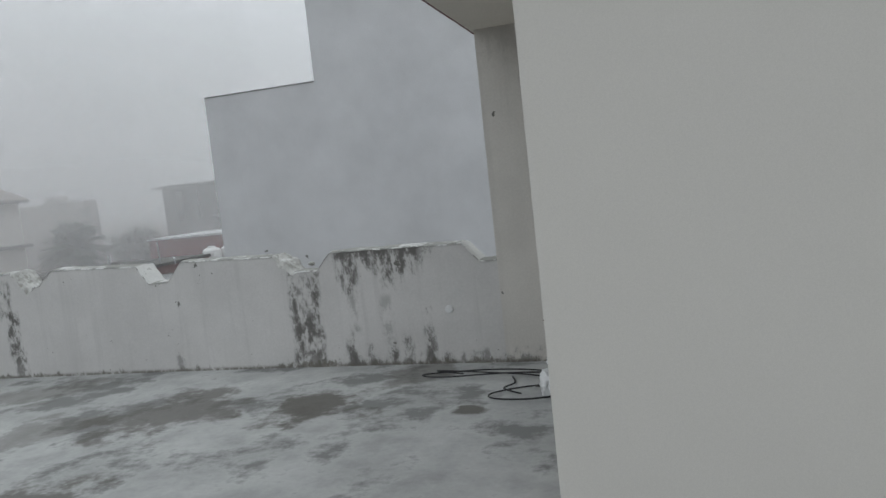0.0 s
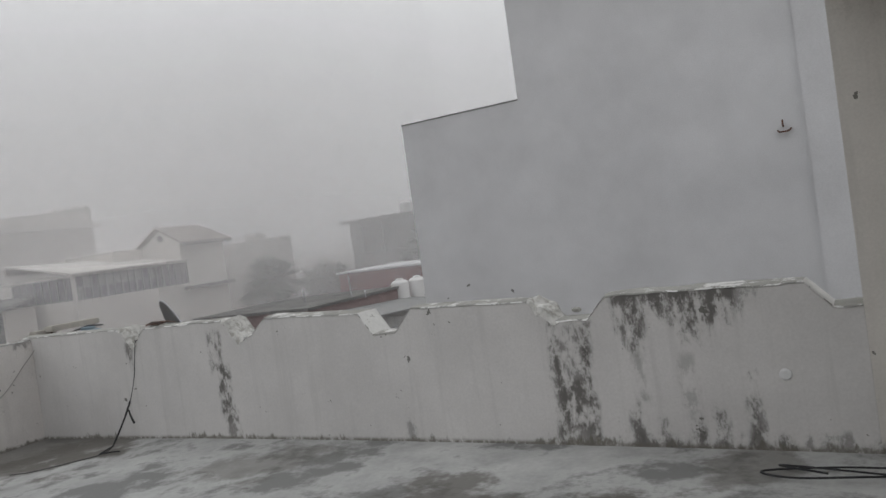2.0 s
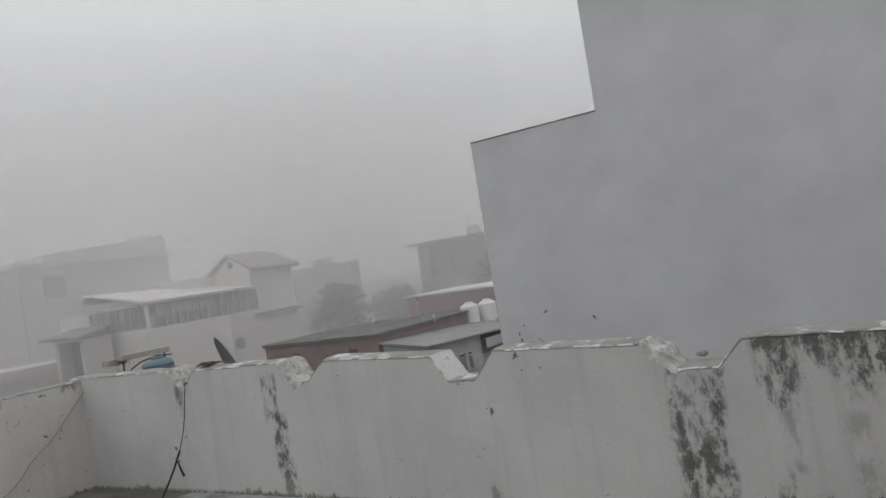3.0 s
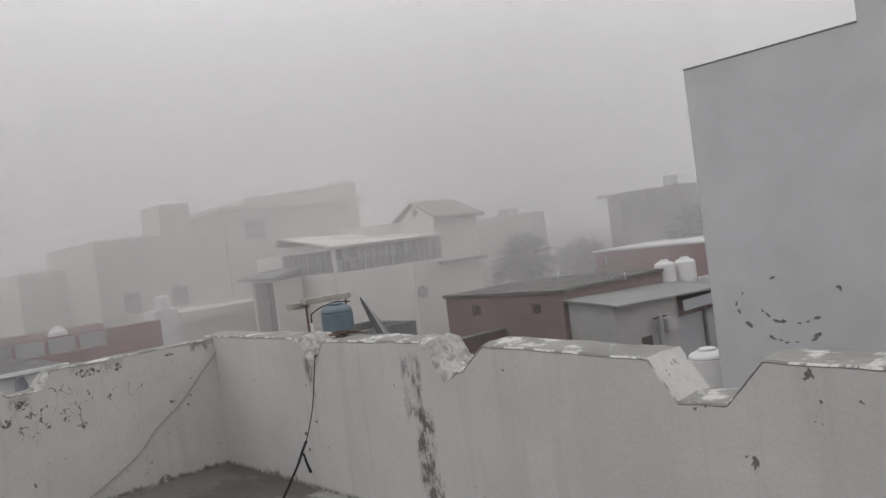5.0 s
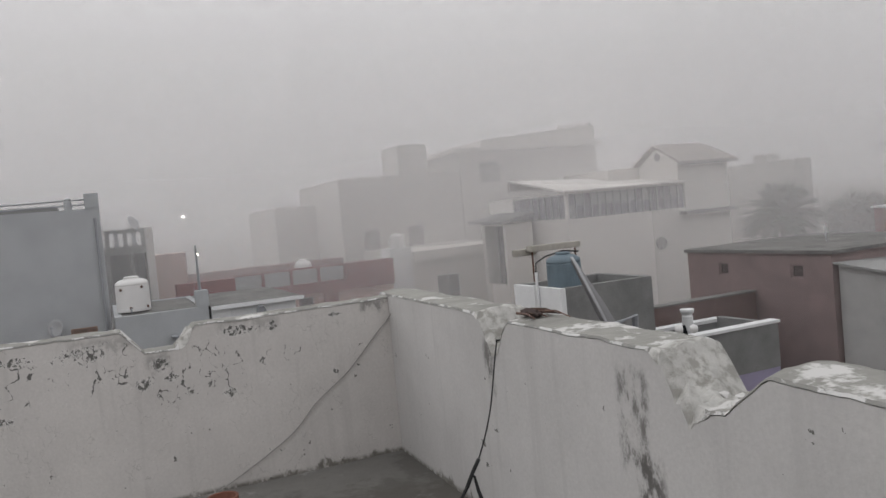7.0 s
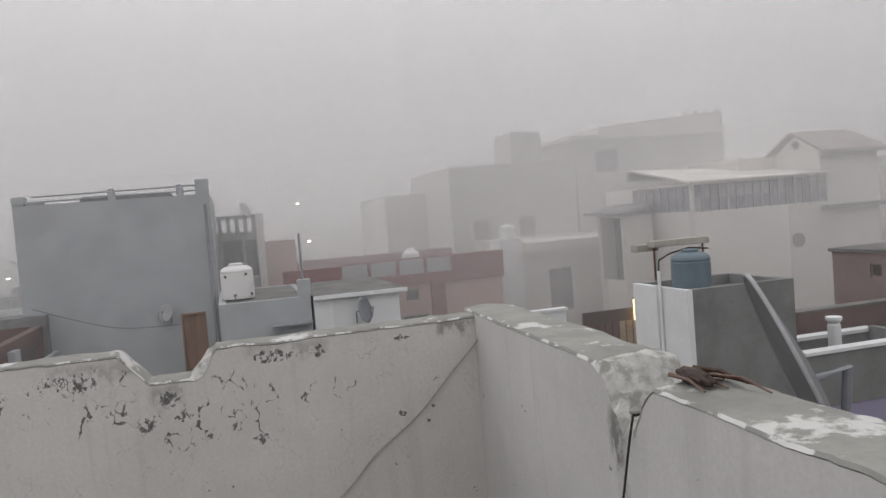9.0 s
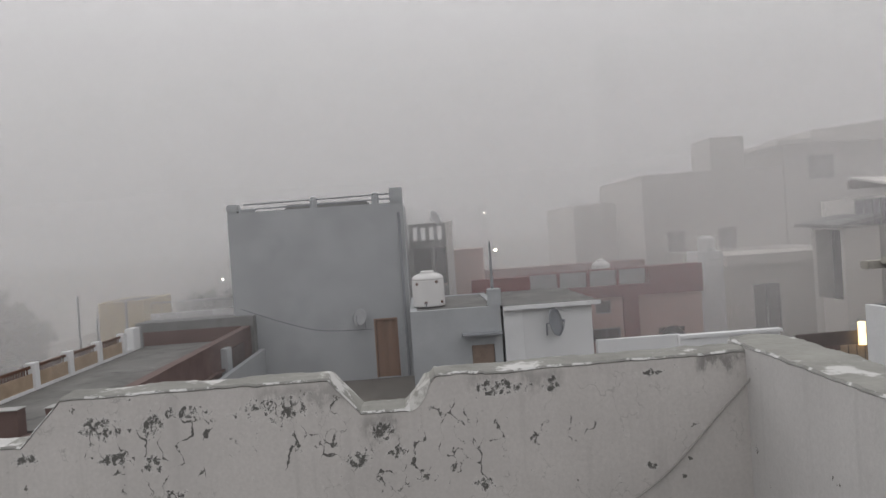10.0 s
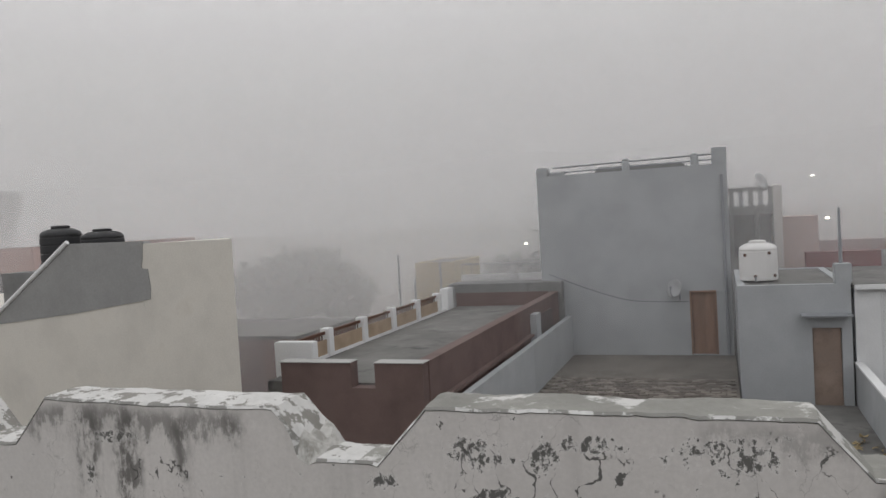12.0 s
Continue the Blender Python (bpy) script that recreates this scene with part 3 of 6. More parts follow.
def crenel(name, run, profile, material, thick, label):
    """A parapet with notched top: run maps (u, depth) to plan, profile gives (u, z). The coping is a part of its own."""
    w = tagged(new(name), label, "parapet wall", "", "structure")
    us = []
    for (a, za), (c, zc) in zip(profile, profile[1:]):
        k = max(1, round(abs(c - a) / 0.022))
        us += [(a + (c - a) * i / k, za + (zc - za) * i / k) for i in range(k)]
    us.append(profile[-1])
    breaks = ((-7.90, 0.20), (-6.38, 0.16), (-3.30, 0.12)) if name == "wall_north" else ((3.0, 0.05), (4.98, 0.06))

    def broken(u):
        return min(1.0, max(0.0, max(1.6 - 1.6 * abs(u - c) / r for c, r in breaks)))

    def white(u, za, zb):
        return (za < zb - 0.004 and u > -5.6) if name == "wall_north" else u < 3.2

    def sweep(bm, rows, edge=0):
        prev, zl = None, 0.0
        for (u, zu), row in zip(us, rows):
            vs = [bm.verts.new(p) for p in row]
            if prev:
                for i in range(len(vs)):
                    j = (i + 1) % len(vs)
                    bm.faces.new((prev[i], vs[i], vs[j], prev[j])).material_index = (3 if broken(u) > 0.3 else 1 if i == 0 else 2 if white(u, zu, zl) else 0) if edge else 0
            else:
                bm.faces.new(vs[::-1])
            prev, zl = vs, zu
        bm.faces.new(prev)
        return bm

    def top(u, z, d):
        w_ = broken(u)
        rough = 0.045 * noise.noise(Vector((u * 13.0, d * 3.5, 2.0))) + 0.022 * noise.noise(Vector((u * 34.0, d * 9.0, 6.0)))
        return z + 0.010 * noise.noise(Vector((u * 4.0, d * 2.2, 1.0))) + 0.005 * noise.noise(Vector((u * 15.0, d * 5.0, 4.0))) + 0.003 * noise.noise(Vector((u * 45.0, d * 11.0, 8.0))) + w_ * rough

    body, cap = [], []
    for u, z in us:
        w_ = broken(u)
        zi, zo = top(u, z, 0.0), top(u, z, 1.0)
        jog = 0.006 * noise.noise(Vector((u * 3.0, 2.0, 7.0))) * min(1, abs(u + 1.34) * 2)
        body.append([(*run(u, jog), -0.25), (*run(u, jog), zi - 0.013 - 0.05 * w_), (*run(u, thick), zo - 0.013 - 0.05 * w_), (*run(u, thick), GROUND)])
        edge_in = 0.006 + (0.008 + 0.03 * w_) * noise.noise(Vector((u * 14.0, 3.0, 9.0))) + 0.02 * w_
        ring = [(*run(u, jog - 0.003), zi - 0.009 - 0.055 * w_), (*run(u, jog + edge_in), zi)]
        ring += [(*run(u, thick * d), top(u, z, d) + 0.006 * math.sin(math.pi * d)) for d in (0.25, 0.42, 0.58, 0.75)]
        cap.append(ring + [(*run(u, thick + 0.01), zo - 0.004), (*run(u, thick + 0.012), zo - 0.012 - 0.055 * w_)])
    part("masonry", sweep(bm_new(), body), material, w)
    crown_ = part("coping", sweep(bm_new(), cap, 1), "coping", w, "worn grey cement coping with white flakes")
    for k in ("paint_edge", "chamfer_white" if name == "wall_north" else "coping_white", "spall"):
        crown_.data.materials.append(M[k])
    return w


NORTH_A, NORTH_B = Vector((-1.34, 5.97)), Vector((-9.68, 6.425))
SLOPE = (NORTH_B.y - NORTH_A.y) / (NORTH_B.x - NORTH_A.x)


def run_north(u, d):
    return (u, NORTH_A.y + (u - NORTH_A.x) * SLOPE + d)


def run_west(u, d):
    return (-9.68 - d, u)


crenel("wall_north", run_north, [
    (-9.90, 1.04), (-7.98, 1.05), (-7.92, 0.96), (-7.88, 0.89), (-7.80, 0.91), (-7.74, 0.98), (-7.66, 1.04), (-6.46, 1.055), (-6.33, 0.88), (-6.16, 0.90), (-5.97, 1.05),
    (-4.92, 1.02), (-4.79, 0.845), (-4.57, 0.85), (-4.40, 1.03), (-3.38, 1.01), (-3.30, 0.95), (-3.21, 0.86), (-2.98, 0.86), (-2.84, 1.01), (-1.63, 1.0), (-1.49, 0.845), (-1.341, 0.845)],
    "north", 0.26, "old whitewashed parapet with notched top and mould streaks")
prof = [(6.62, 1.02), (5.06, 1.01), (4.92, 0.875), (4.73, 0.875), (4.60, 1.03), (3.46, 1.03), (3.28, 0.84), (3.05, 0.84), (2.89, 1.01), (1.85, 1.02), (1.69, 0.84), (1.47, 0.84)]
y = 1.31
while y > -8:
    prof += [(y, 1.02), (y - 1.08, 1.02), (y - 1.23, 0.84), (y - 1.45, 0.84)]
    y -= 1.61
prof += [(-9.0, 0.84)]
crenel("wall_west", run_west, prof, "west", 0.21, "cracked whitewashed parapet with flaking plaster and notched top")

wn_ = bpy.data.objects["wall_north"]
rnd = random.Random(21)
for i in range(16):
    u = rnd.choice((-7.84, -7.8, -6.26, -6.42, -3.1, -3.32)) + rnd.uniform(-0.07, 0.07)
    q = bm_new()
    bmesh.ops.create_icosphere(q, subdivisions=1, radius=1.0)
    r_ = rnd.uniform(0.012, 0.034)
    px_, py_ = run_north(u, rnd.uniform(0.03, 0.22))
    for v in q.verts:
        v.co = Vector((px_ + v.co.x * r_ * rnd.uniform(0.8, 1.3), py_ + v.co.y * r_ * rnd.uniform(0.7, 1.2), 0.905 + v.co.z * r_ * 0.7))
    part("rubble", q, "coping", wn_)

floor = tagged(new("floor"), "pale cement roof floor with dark damp stains", "floor", "", "structure")


def floor_z(x, y):
    """Height of the roof screed, which falls towards the drain in the north-west corner and is a little uneven."""
    fall = 0.13 * max(0.0, (-1.3 - x) / 8.38) ** 2.2 * min(1.0, max(0.0, (y + 2.0) / 6.0))
    return -fall + 0.004 * noise.noise(Vector((x * 0.8, y * 0.8, 0.0))) * min(1.0, max(0.0, -0.5 - x))


bm = bm_new()
xs, ys = [-9.68 + 18.68 * i / 110 for i in range(111)], [-9.0 + 15.45 * i / 90 for i in range(91)]
grid = [[bm.verts.new((x, y, floor_z(x, y))) for y in ys] for x in xs]
for i in range(110):
    for j in range(90):
        bm.faces.new((grid[i][j], grid[i + 1][j], grid[i + 1][j + 1], grid[i][j + 1]))
part("screed", bm, "floor", floor, smooth=True)
part("slab", box(-9.68, 9.0, -9.0, 5.9, GROUND, -0.20), "plaster", floor)
wall_s = tagged(part("wall_south", box(-9.9, 9.2, -9.2, -9.0, GROUND, 1.02), "endwall"), "plain whitewashed parapet", "wall", "", "structure")
wall_e = tagged(part("wall_east", box(9.0, 9.2, -9.0, 6.2, GROUND, 2.66), "endwall"), "plain whitewashed wall", "wall", "", "structure")

# tall end wall below the canopy
tagged(part("wall_north_high", box(-1.34, 9.0, 5.968, 6.2, -0.05, 2.66), "end_cream"), "off-white plastered end wall under the canopy", "wall", "", "structure")
# house front with a door and a shuttered window, and its side
HX, HY = -0.385, 2.27
bm = bm_new()
wall_holes(bm, "x", HX, 0.22, HY, 5.97, 0.0, 2.66, [(2.79, 3.50, 0.0, 2.05), (4.02, 5.28, 1.15, 1.97)])
tagged(part("wall_house_front", bm, "cream"), "cream painted house wall with a door and window", "wall", "", "structure")
tagged(part("wall_house_side", box(HX + 0.22, 9.0, HY, HY + 0.22, 0.0, 2.66), "cream"), "smooth cream painted house wall", "wall", "", "structure")
tagged(part("wall_house_inside", box(HX + 1.6, HX + 1.7, HY + 0.22, 5.97, 0.0, 2.66), "cream"), "plain inner house wall", "wall", "", "structure")
tagged(part("ceiling", box(-1.37, 9.0, HY - 0.05, 6.2, 2.66, 2.80), "ceiling"), "cream canopy slab with a rusty damp stain", "ceiling", "", "structure")
tagged(part("trim", box(-1.388, -1.372, HY - 0.05, 6.2, 2.662, 2.70), "redtrim"), "dark red drip edge of the canopy", "trim", "", "structure")

# door
door = thing("door_1", "dark brown wooden door, closed, with an iron latch chain", "door", kind="structure", at=(HX + 0.1, 3.14, 0))
fb = bm_new()
for q in ((2.79, 2.85, 0.0, 2.05), (3.44, 3.5, 0.0, 2.05), (2.85, 3.44, 1.99, 2.05)):
    bx(fb, HX + 0.055, HX + 0.15, q[0], q[1], q[2], q[3])
part("door_frame", fb, "doorwood", door)
leaf = part("door_leaf", box(HX + 0.09, HX + 0.125, 2.852, 3.438, 0.01, 1.988, bevel=0.004), "leafwood", door)
for za, zb in ((0.15, 0.85), (1.0, 1.85)):
    part("panel", box(HX + 0.082, HX + 0.089, 2.94, 3.35, za, zb, bevel=0.002), "leafwood", leaf)
part("latch_bar", tube([(HX + 0.06, 3.48, 1.06), (HX + 0.05, 3.44, 1.03), (HX + 0.06, 3.36, 1.02)], 0.009), "rust", leaf)
chain = bm_new()
for i in range(18):
    p = Vector((HX + 0.045 - 0.004 * math.sin(i), 3.455 - 0.002 * i, 1.36 - 0.022 * i))
    tube([p + Vector((0, 0.005 * math.cos(a) if i % 2 else 0, 0.013 * math.sin(a))) + Vector((0 if i % 2 else 0.005 * math.cos(a), 0, 0)) for a in [k * math.tau / 8 for k in range(9)]], 0.0025, 5, chain)
part("latch_chain", chain, "rust", leaf)
part("padlock", box(HX + 0.02, HX + 0.045, 3.41, 3.445, 0.90, 0.955, bevel=0.006), "rust", leaf, "rusty padlock")

# window with black steel shutters
win = thing("window_1", "small window with black steel shutters, one standing open", "window", kind="structure", at=(HX, 4.65, 1.15))
fb = bm_new()
for q in ((4.02, 4.06, 1.15, 1.97), (5.24, 5.28, 1.15, 1.97), (4.06, 5.24, 1.15, 1.19), (4.06, 5.24, 1.93, 1.97)):
    bx(fb, HX + 0.02, HX + 0.10, *q)
part("window_frame", fb, "black", win)
part("pane", box(HX + 0.11, HX + 0.118, 4.03, 5.27, 1.16, 1.96), "dark_glass_and_shade", win)
part("sill", box(HX - 0.05, HX + 0.015, 4.0, 5.3, 1.12, 1.148), "doorwood", win)
for i in range(4):
    part("bar", tube([(HX + 0.06, 4.25 + 0.26 * i, 1.19), (HX + 0.06, 4.25 + 0.26 * i, 1.93)], 0.007), "black", win)


def shutter(hinge, angle, width, hgt, pull):
    """A steel shutter leaf hinged on a vertical line, with a pressed rim and a pull handle."""
    m = Matrix.Translation(hinge) @ Matrix.Rotation(radians(angle), 4, "Z")
    s = bm_new()
    bx(s, 0, width, -0.008, 0.008, 0.0, hgt, 0.003)
    bmesh.ops.transform(s, matrix=m, verts=s.verts)
    leaf_ = part("shutter", s, "black", win)
    for q in ((0.0, width, 0.0, 0.03), (0.0, width, hgt - 0.03, hgt), (0.0, 0.03, 0.03, hgt - 0.03), (width - 0.03, width, 0.03, hgt - 0.03)):
        s = bm_new()
        bx(s, q[0], q[1], -0.016, -0.009, q[2], q[3])
        bmesh.ops.transform(s, matrix=m, verts=s.verts)
        part("rim", s, "black", leaf_)
    if pull:
        u = width - 0.10
        h = tube(glide([m @ Vector(p) for p in ((u, 0.01, 0.36), (u, 0.05, 0.38), (u, 0.055, 0.42), (u, 0.05, 0.46), (u, 0.01, 0.48))], 4), 0.010)
        part("handle", h, "steel", leaf_, "bright steel pull handle")
    for z in (0.1, hgt - 0.18):
        part("hinge", tube([m @ Vector((0, -0.015, z)), m @ Vector((0, -0.015, z + 0.08))], 0.012), "steel", leaf_)


shutter((HX - 0.005, 4.04, 1.165), 93, 0.52, 0.80, True)
shutter((HX - 0.003, 5.25, 1.165), 190, 0.12, 0.79, False)

# hook of bent wire above the window
hook = thing("wall_hook", "bent iron wire hook above the window", "hook", at=(HX, 4.5, 2.08))
part("wire", tube([(HX + 0.01, 4.35, 2.03), (HX - 0.03, 4.35, 2.02), (HX - 0.04, 4.35, 2.05), (HX - 0.035, 4.35, 2.10), (HX - 0.02, 4.35, 2.11)], 0.006), "rubber", hook)

# power cable from the window down to the floor
cable = thing("power_cable", "black cable hanging from the window and coiled on the floor", "cable", at=(-0.75, 5.1, 0))
pts = [(HX + 0.06, 4.95, 2.0), (HX - 0.05, 4.92, 1.99), (-0.50, 4.88, 1.88), (-0.545, 4.86, 1.6), (-0.575, 4.85, 1.35), (-0.605, 4.85, 1.1), (-0.65, 4.86, 0.85), (-0.73, 4.90, 0.45), (-0.80, 5.02, 0.22), (-0.90, 5.12, 0.05), (-0.98, 5.2, 0.014)]
part("drop", tube(glide(pts, 4), 0.005), mat("dusty_grey_cable", (0.09, 0.088, 0.083), 0.75, 0.2, 9.0, 0.0, 60), cable, "dusty grey hanging length")


for ps in (((-0.72, 5.35), (-1.0, 5.62), (-1.45, 5.68), (-1.92, 5.58), (-1.75, 5.47), (-1.25, 5.52), (-0.85, 5.46), (-0.62, 5.25)),
           ((-0.70, 5.30), (-1.05, 5.50), (-1.5, 5.62), (-1.85, 5.68), (-1.6, 5.55)),
           ((-0.65, 5.15), (-0.95, 5.22), (-1.25, 5.05), (-1.22, 4.90), (-0.95, 4.86), (-0.65, 4.98)),
           ((-1.2, 5.48), (-1.15, 5.3), (-1.2, 5.15), (-1.05, 5.0))):
    part("coil", tube(glide([(*p, 0.012 + 0.004 * i) for i, p in enumerate(ps)]), 0.0062, 6), "rubber", cable)


def crumple(bm, at, size, turn, seed, tilt=0.0):
    """Shapes a ball into slack woven cloth: broad flat facets, long soft folds and a foot flattened on the floor."""
    r_ = random.Random(seed)
    planes = []
    while len(planes) < 13:
        v_ = Vector((r_.uniform(-1, 1), r_.uniform(-1, 1), r_.uniform(-1, 1)))
        if 0.2 < v_.length < 1:
            planes.append((v_.normalized(), r_.uniform(0.62, 0.98)))
    axis = Vector((r_.uniform(-1, 1), r_.uniform(-1, 1), r_.uniform(-0.3, 0.3))).normalized()
    off = Vector((seed * 3.7, 1.3, seed))
    for v in bm.verts:
        d = v.co.normalized()
        near = [1.1] + [h_ / d.dot(n_) for n_, h_ in planes if d.dot(n_) > 0.12]
        k = -math.log(sum(math.exp(-60 * q_) for q_ in near)) / 60
        w_ = d + 0.35 * noise.noise_vector(d * 1.4 + off)
        along = w_.dot(axis)
        f_ = (w_ - axis * along) * 2.3 + axis * along * 0.7
        k += 0.40 * (0.22 - abs(noise.noise(f_ * 0.6 + off))) + 0.15 * (0.2 - abs(noise.noise(f_ * 1.5 + off)))
        k -= 0.8 * max(0.0, 0.08 - abs(noise.noise(f_ * 0.75 - off)))
        k += 0.03 * (0.2 - abs(noise.noise(f_ * 4.0 + off)))
        v.co = Vector((d.x * k * size[0], d.y * k * size[1], d.z * k * size[2]))
    bmesh.ops.transform(bm, matrix=Matrix.Translation(at) @ Matrix.Rotation(radians(turn), 4, "Z") @ Matrix.Rotation(radians(tilt), 4, "X"), verts=bm.verts)
    for v in bm.verts:
        v.co.z = max(v.co.z, 0.002)
        v.co.x = min(v.co.x, HX - 0.004)
    return bm


def ball():
    bm_ = bm_new()
    bmesh.ops.create_icosphere(bm_, subdivisions=5, radius=1.0)
    return bm_


t = thing("sack", "crumpled white woven plastic sack lying on the floor", "sack", "sacks by the wall", at=(-0.60, 4.85, 0.0))
part("bag", crumple(ball(), (-0.57, 4.87, 0.12), (0.25, 0.25, 0.20), 15, 3), "sack", t, smooth=True)
part("flap", crumple(ball(), (-0.66, 4.96, 0.25), (0.20, 0.16, 0.08), -25, 11, 16), "sack", t, "folded over mouth of the sack", smooth=True)
part("corner", crumple(ball(), (-0.84, 5.00, 0.09), (0.09, 0.08, 0.10), 40, 7, 10), "sack", t, smooth=True)
t = thing("sack", "tied white woven sack with faded red print", "sack", "sacks by the wall", at=(-0.60, 5.40, 0.0))
part("bag", crumple(ball(), (-0.55, 5.40, 0.25), (0.21, 0.30, 0.23), -30, 5, 20), "dusty_sack", t, "dusty bag with faded red print", smooth=True)
part("neck", crumple(ball(), (-0.80, 5.30, 0.30), (0.11, 0.06, 0.05), 35, 9, 10), "sack", t, smooth=True)
part("tie", tube([(-0.73 + 0.05 * math.cos(a_) * 0.5, 5.34 + 0.03 * math.cos(a_), 0.30 + 0.05 * math.sin(a_)) for a_ in [k_ * math.tau / 12 for k_ in range(13)]], 0.006, 6), "rubber", t)

# round switch plate and small fittings on the parapet and end wall
p = run_north(-1.79, 0)
t = thing("wall_plate", "round white plastic junction cover on the parapet", "junction box", at=(p[0], p[1], 0.46))
bm = lathe([(0, 0), (0.035, 0), (0.035, 0.006), (0.025, 0.01), (0, 0.01)], 24)
bmesh.ops.transform(bm, matrix=Matrix.Translation((p[0], p[1] - 0.002, 0.46)) @ Matrix.Rotation(radians(90), 4, "X"), verts=bm.verts)
part("cover", bm, "sack", t)
t = thing("switch_plate", "painted-over blank switch plate with three screws", "switch plate", at=(-0.80, 5.97, 1.335))
part("plate", box(-0.875, -0.715, 5.960, 5.967, 1.285, 1.385, bevel=0.003), "end_cream", t)
for x, z in ((-0.86, 1.365), (-0.735, 1.365), (-0.80, 1.315)):
    part("screw", tube([(x, 5.962, z), (x, 5.955, z + 0.001)], 0.006, 8), "steel" if z < 1.35 else "rust", t)
for i, z in enumerate((0.25, 0.55, 0.8, 1.05, 1.3, 2.0, 2.35)):
    n_ = thing("wall_nail", "small rusty nail at the wall corner", "nail", "nails at the wall corner", at=(HX, HY + 0.03, z))
    part("shank", tube([(HX + 0.005, HY + 0.03 + 0.02 * (i % 3), z), (HX - 0.006, HY + 0.03 + 0.02 * (i % 3), z)], 0.004, 6), "rust", n_)

# small clay pot and dark rag on the floor by the west parapet
t = thing("flower_pot", "small red clay pot on the floor", "pot", at=(-9.08, 5.05, -0.105))
part("bowl", lathe([(0, 0), (0.06, 0), (0.085, 0.11), (0.095, 0.11), (0.095, 0.135), (0.08, 0.135), (0.055, 0.02), (0, 0.02)], 24, (-9.08, 5.05, -0.105)), "terracotta", t)
t = thing("rag", "dark crumpled rag on the floor", "rag", at=(-9.43, 4.72, -0.12))
bm = bm_new()
bmesh.ops.create_icosphere(bm, subdivisions=3, radius=1.0)
for v in bm.verts:
    k = 1 + 0.5 * noise.noise(v.co * 2.2)
    v.co = Vector((v.co.x * 0.13 * k - 9.43, v.co.y * 0.10 * k + 4.72, max(-0.12, -0.09 + v.co.z * 0.04 * k)))
part("cloth", bm, "black", t, smooth=True)

# wire that hangs from the broken notch to the floor, with a taped splice
wire = thing("hanging_wire", "thin black wire hanging from the broken parapet notch", "cable", at=(-7.85, 6.3, 0))
ya = run_north(-7.84, 0)[1]
part("strand", tube(glide([(-7.80, ya + 0.22, 0.925), (-7.80, ya + 0.02, 0.925), (-7.80, ya - 0.012, 0.89), (-7.80, ya - 0.08, 0.57), (-7.80, ya - 0.17, 0.34), (-7.80, ya - 0.24, 0.23), (-7.80, ya - 0.34, 0.09), (-7.80, ya - 0.43, -0.02), (-7.80, ya - 0.58, -0.055), (-7.95, ya - 0.84, -0.06), (-8.1, ya - 1.06, -0.062), (-8.3, ya - 1.15, -0.066)], 6), 0.0042, 6), "rubber", wire)
part("splice", tube([(-7.80, ya - 0.165, 0.35), (-7.80, ya - 0.205, 0.29), (-7.80, ya - 0.245, 0.22)], 0.010, 6), "rubber", wire)
part("splice", tube([(-7.80, ya - 0.245, 0.22), (-7.80, ya - 0.34, 0.09), (-7.80, ya - 0.43, -0.02), (-7.80, ya - 0.58, -0.05)], 0.0085, 6), "rubber", wire)
part("tail", tube([(-7.80, ya - 0.20, 0.27), (-7.79, ya - 0.19, 0.20), (-7.775, ya - 0.175, 0.13)], 0.007, 6, r1=0.012), "rubber", wire)
part("tail", tube([(-7.80, ya - 0.58, -0.05), (-7.70, ya - 0.52, -0.045), (-7.62, ya - 0.50, -0.045)], 0.008, 6), "rubber", wire)
wire2 = thing("wall_wire", "thin grey wire slung slantwise across the whitewashed parapet", "cable", at=(-9.66, 5.6, 0.5))
part("strand", tube(glide([(-9.62, 6.44, 0.93), (-9.655, 6.40, 0.86), (-9.665, 6.29, 0.75), (-9.665, 6.06, 0.52), (-9.665, 5.82, 0.35), (-9.66, 5.62, 0.16), (-9.655, 5.3, -0.02), (-9.64, 5.1, -0.11)], 5), 0.0045, 6), mat("dusty_grey_wire", (0.33, 0.32, 0.30), 0.7, 0.1, 5, 0), wire2)

# bundle of dry sticks and cloth on the parapet
p = run_north(-7.3, 0.12)
sticks = thing("stick_bundle", "bundle of dry brown sticks and rag on the parapet", "sticks", at=(p[0], p[1], 1.05))
rnd = random.Random(4)
for i in range(14):
    x0 = -7.74 + rnd.random() * 0.16
    ln, dy = 0.09 + 0.15 * rnd.random(), rnd.uniform(-0.03, 0.05)
    yb = run_north(x0, 0.12)[1] + rnd.uniform(-0.05, 0.05)
    part("stick", tube([(x0, yb, 1.058 + 0.005 * (i % 4)), (x0 + ln * 0.5, yb + dy * 0.5 + 0.008, 1.062 + 0.006 * (i % 4)), (x0 + ln, yb + dy, 1.058 + 0.009 * (i % 3))], 0.005 + 0.004 * rnd.random(), 6, r1=0.003), "twig" if i % 3 else "doorwood", sticks)
bm = bm_new()
bmesh.ops.create_icosphere(bm, subdivisions=3, radius=1.0)
for v in bm.verts:
    k = 1 + 0.6 * noise.noise(v.co * 2.6)
    v.co = Vector((v.co.x * 0.075 * k - 7.60, v.co.y * 0.028 * k + p[1], 1.055 + max(0.0, v.co.z * 0.022 * k + 0.012)))
part("rag", bm, mat("dark_dusty_cloth", (0.07, 0.05, 0.045), 0.9, 0.3, 8, 0.3), sticks, "dark dusty cloth", smooth=True)

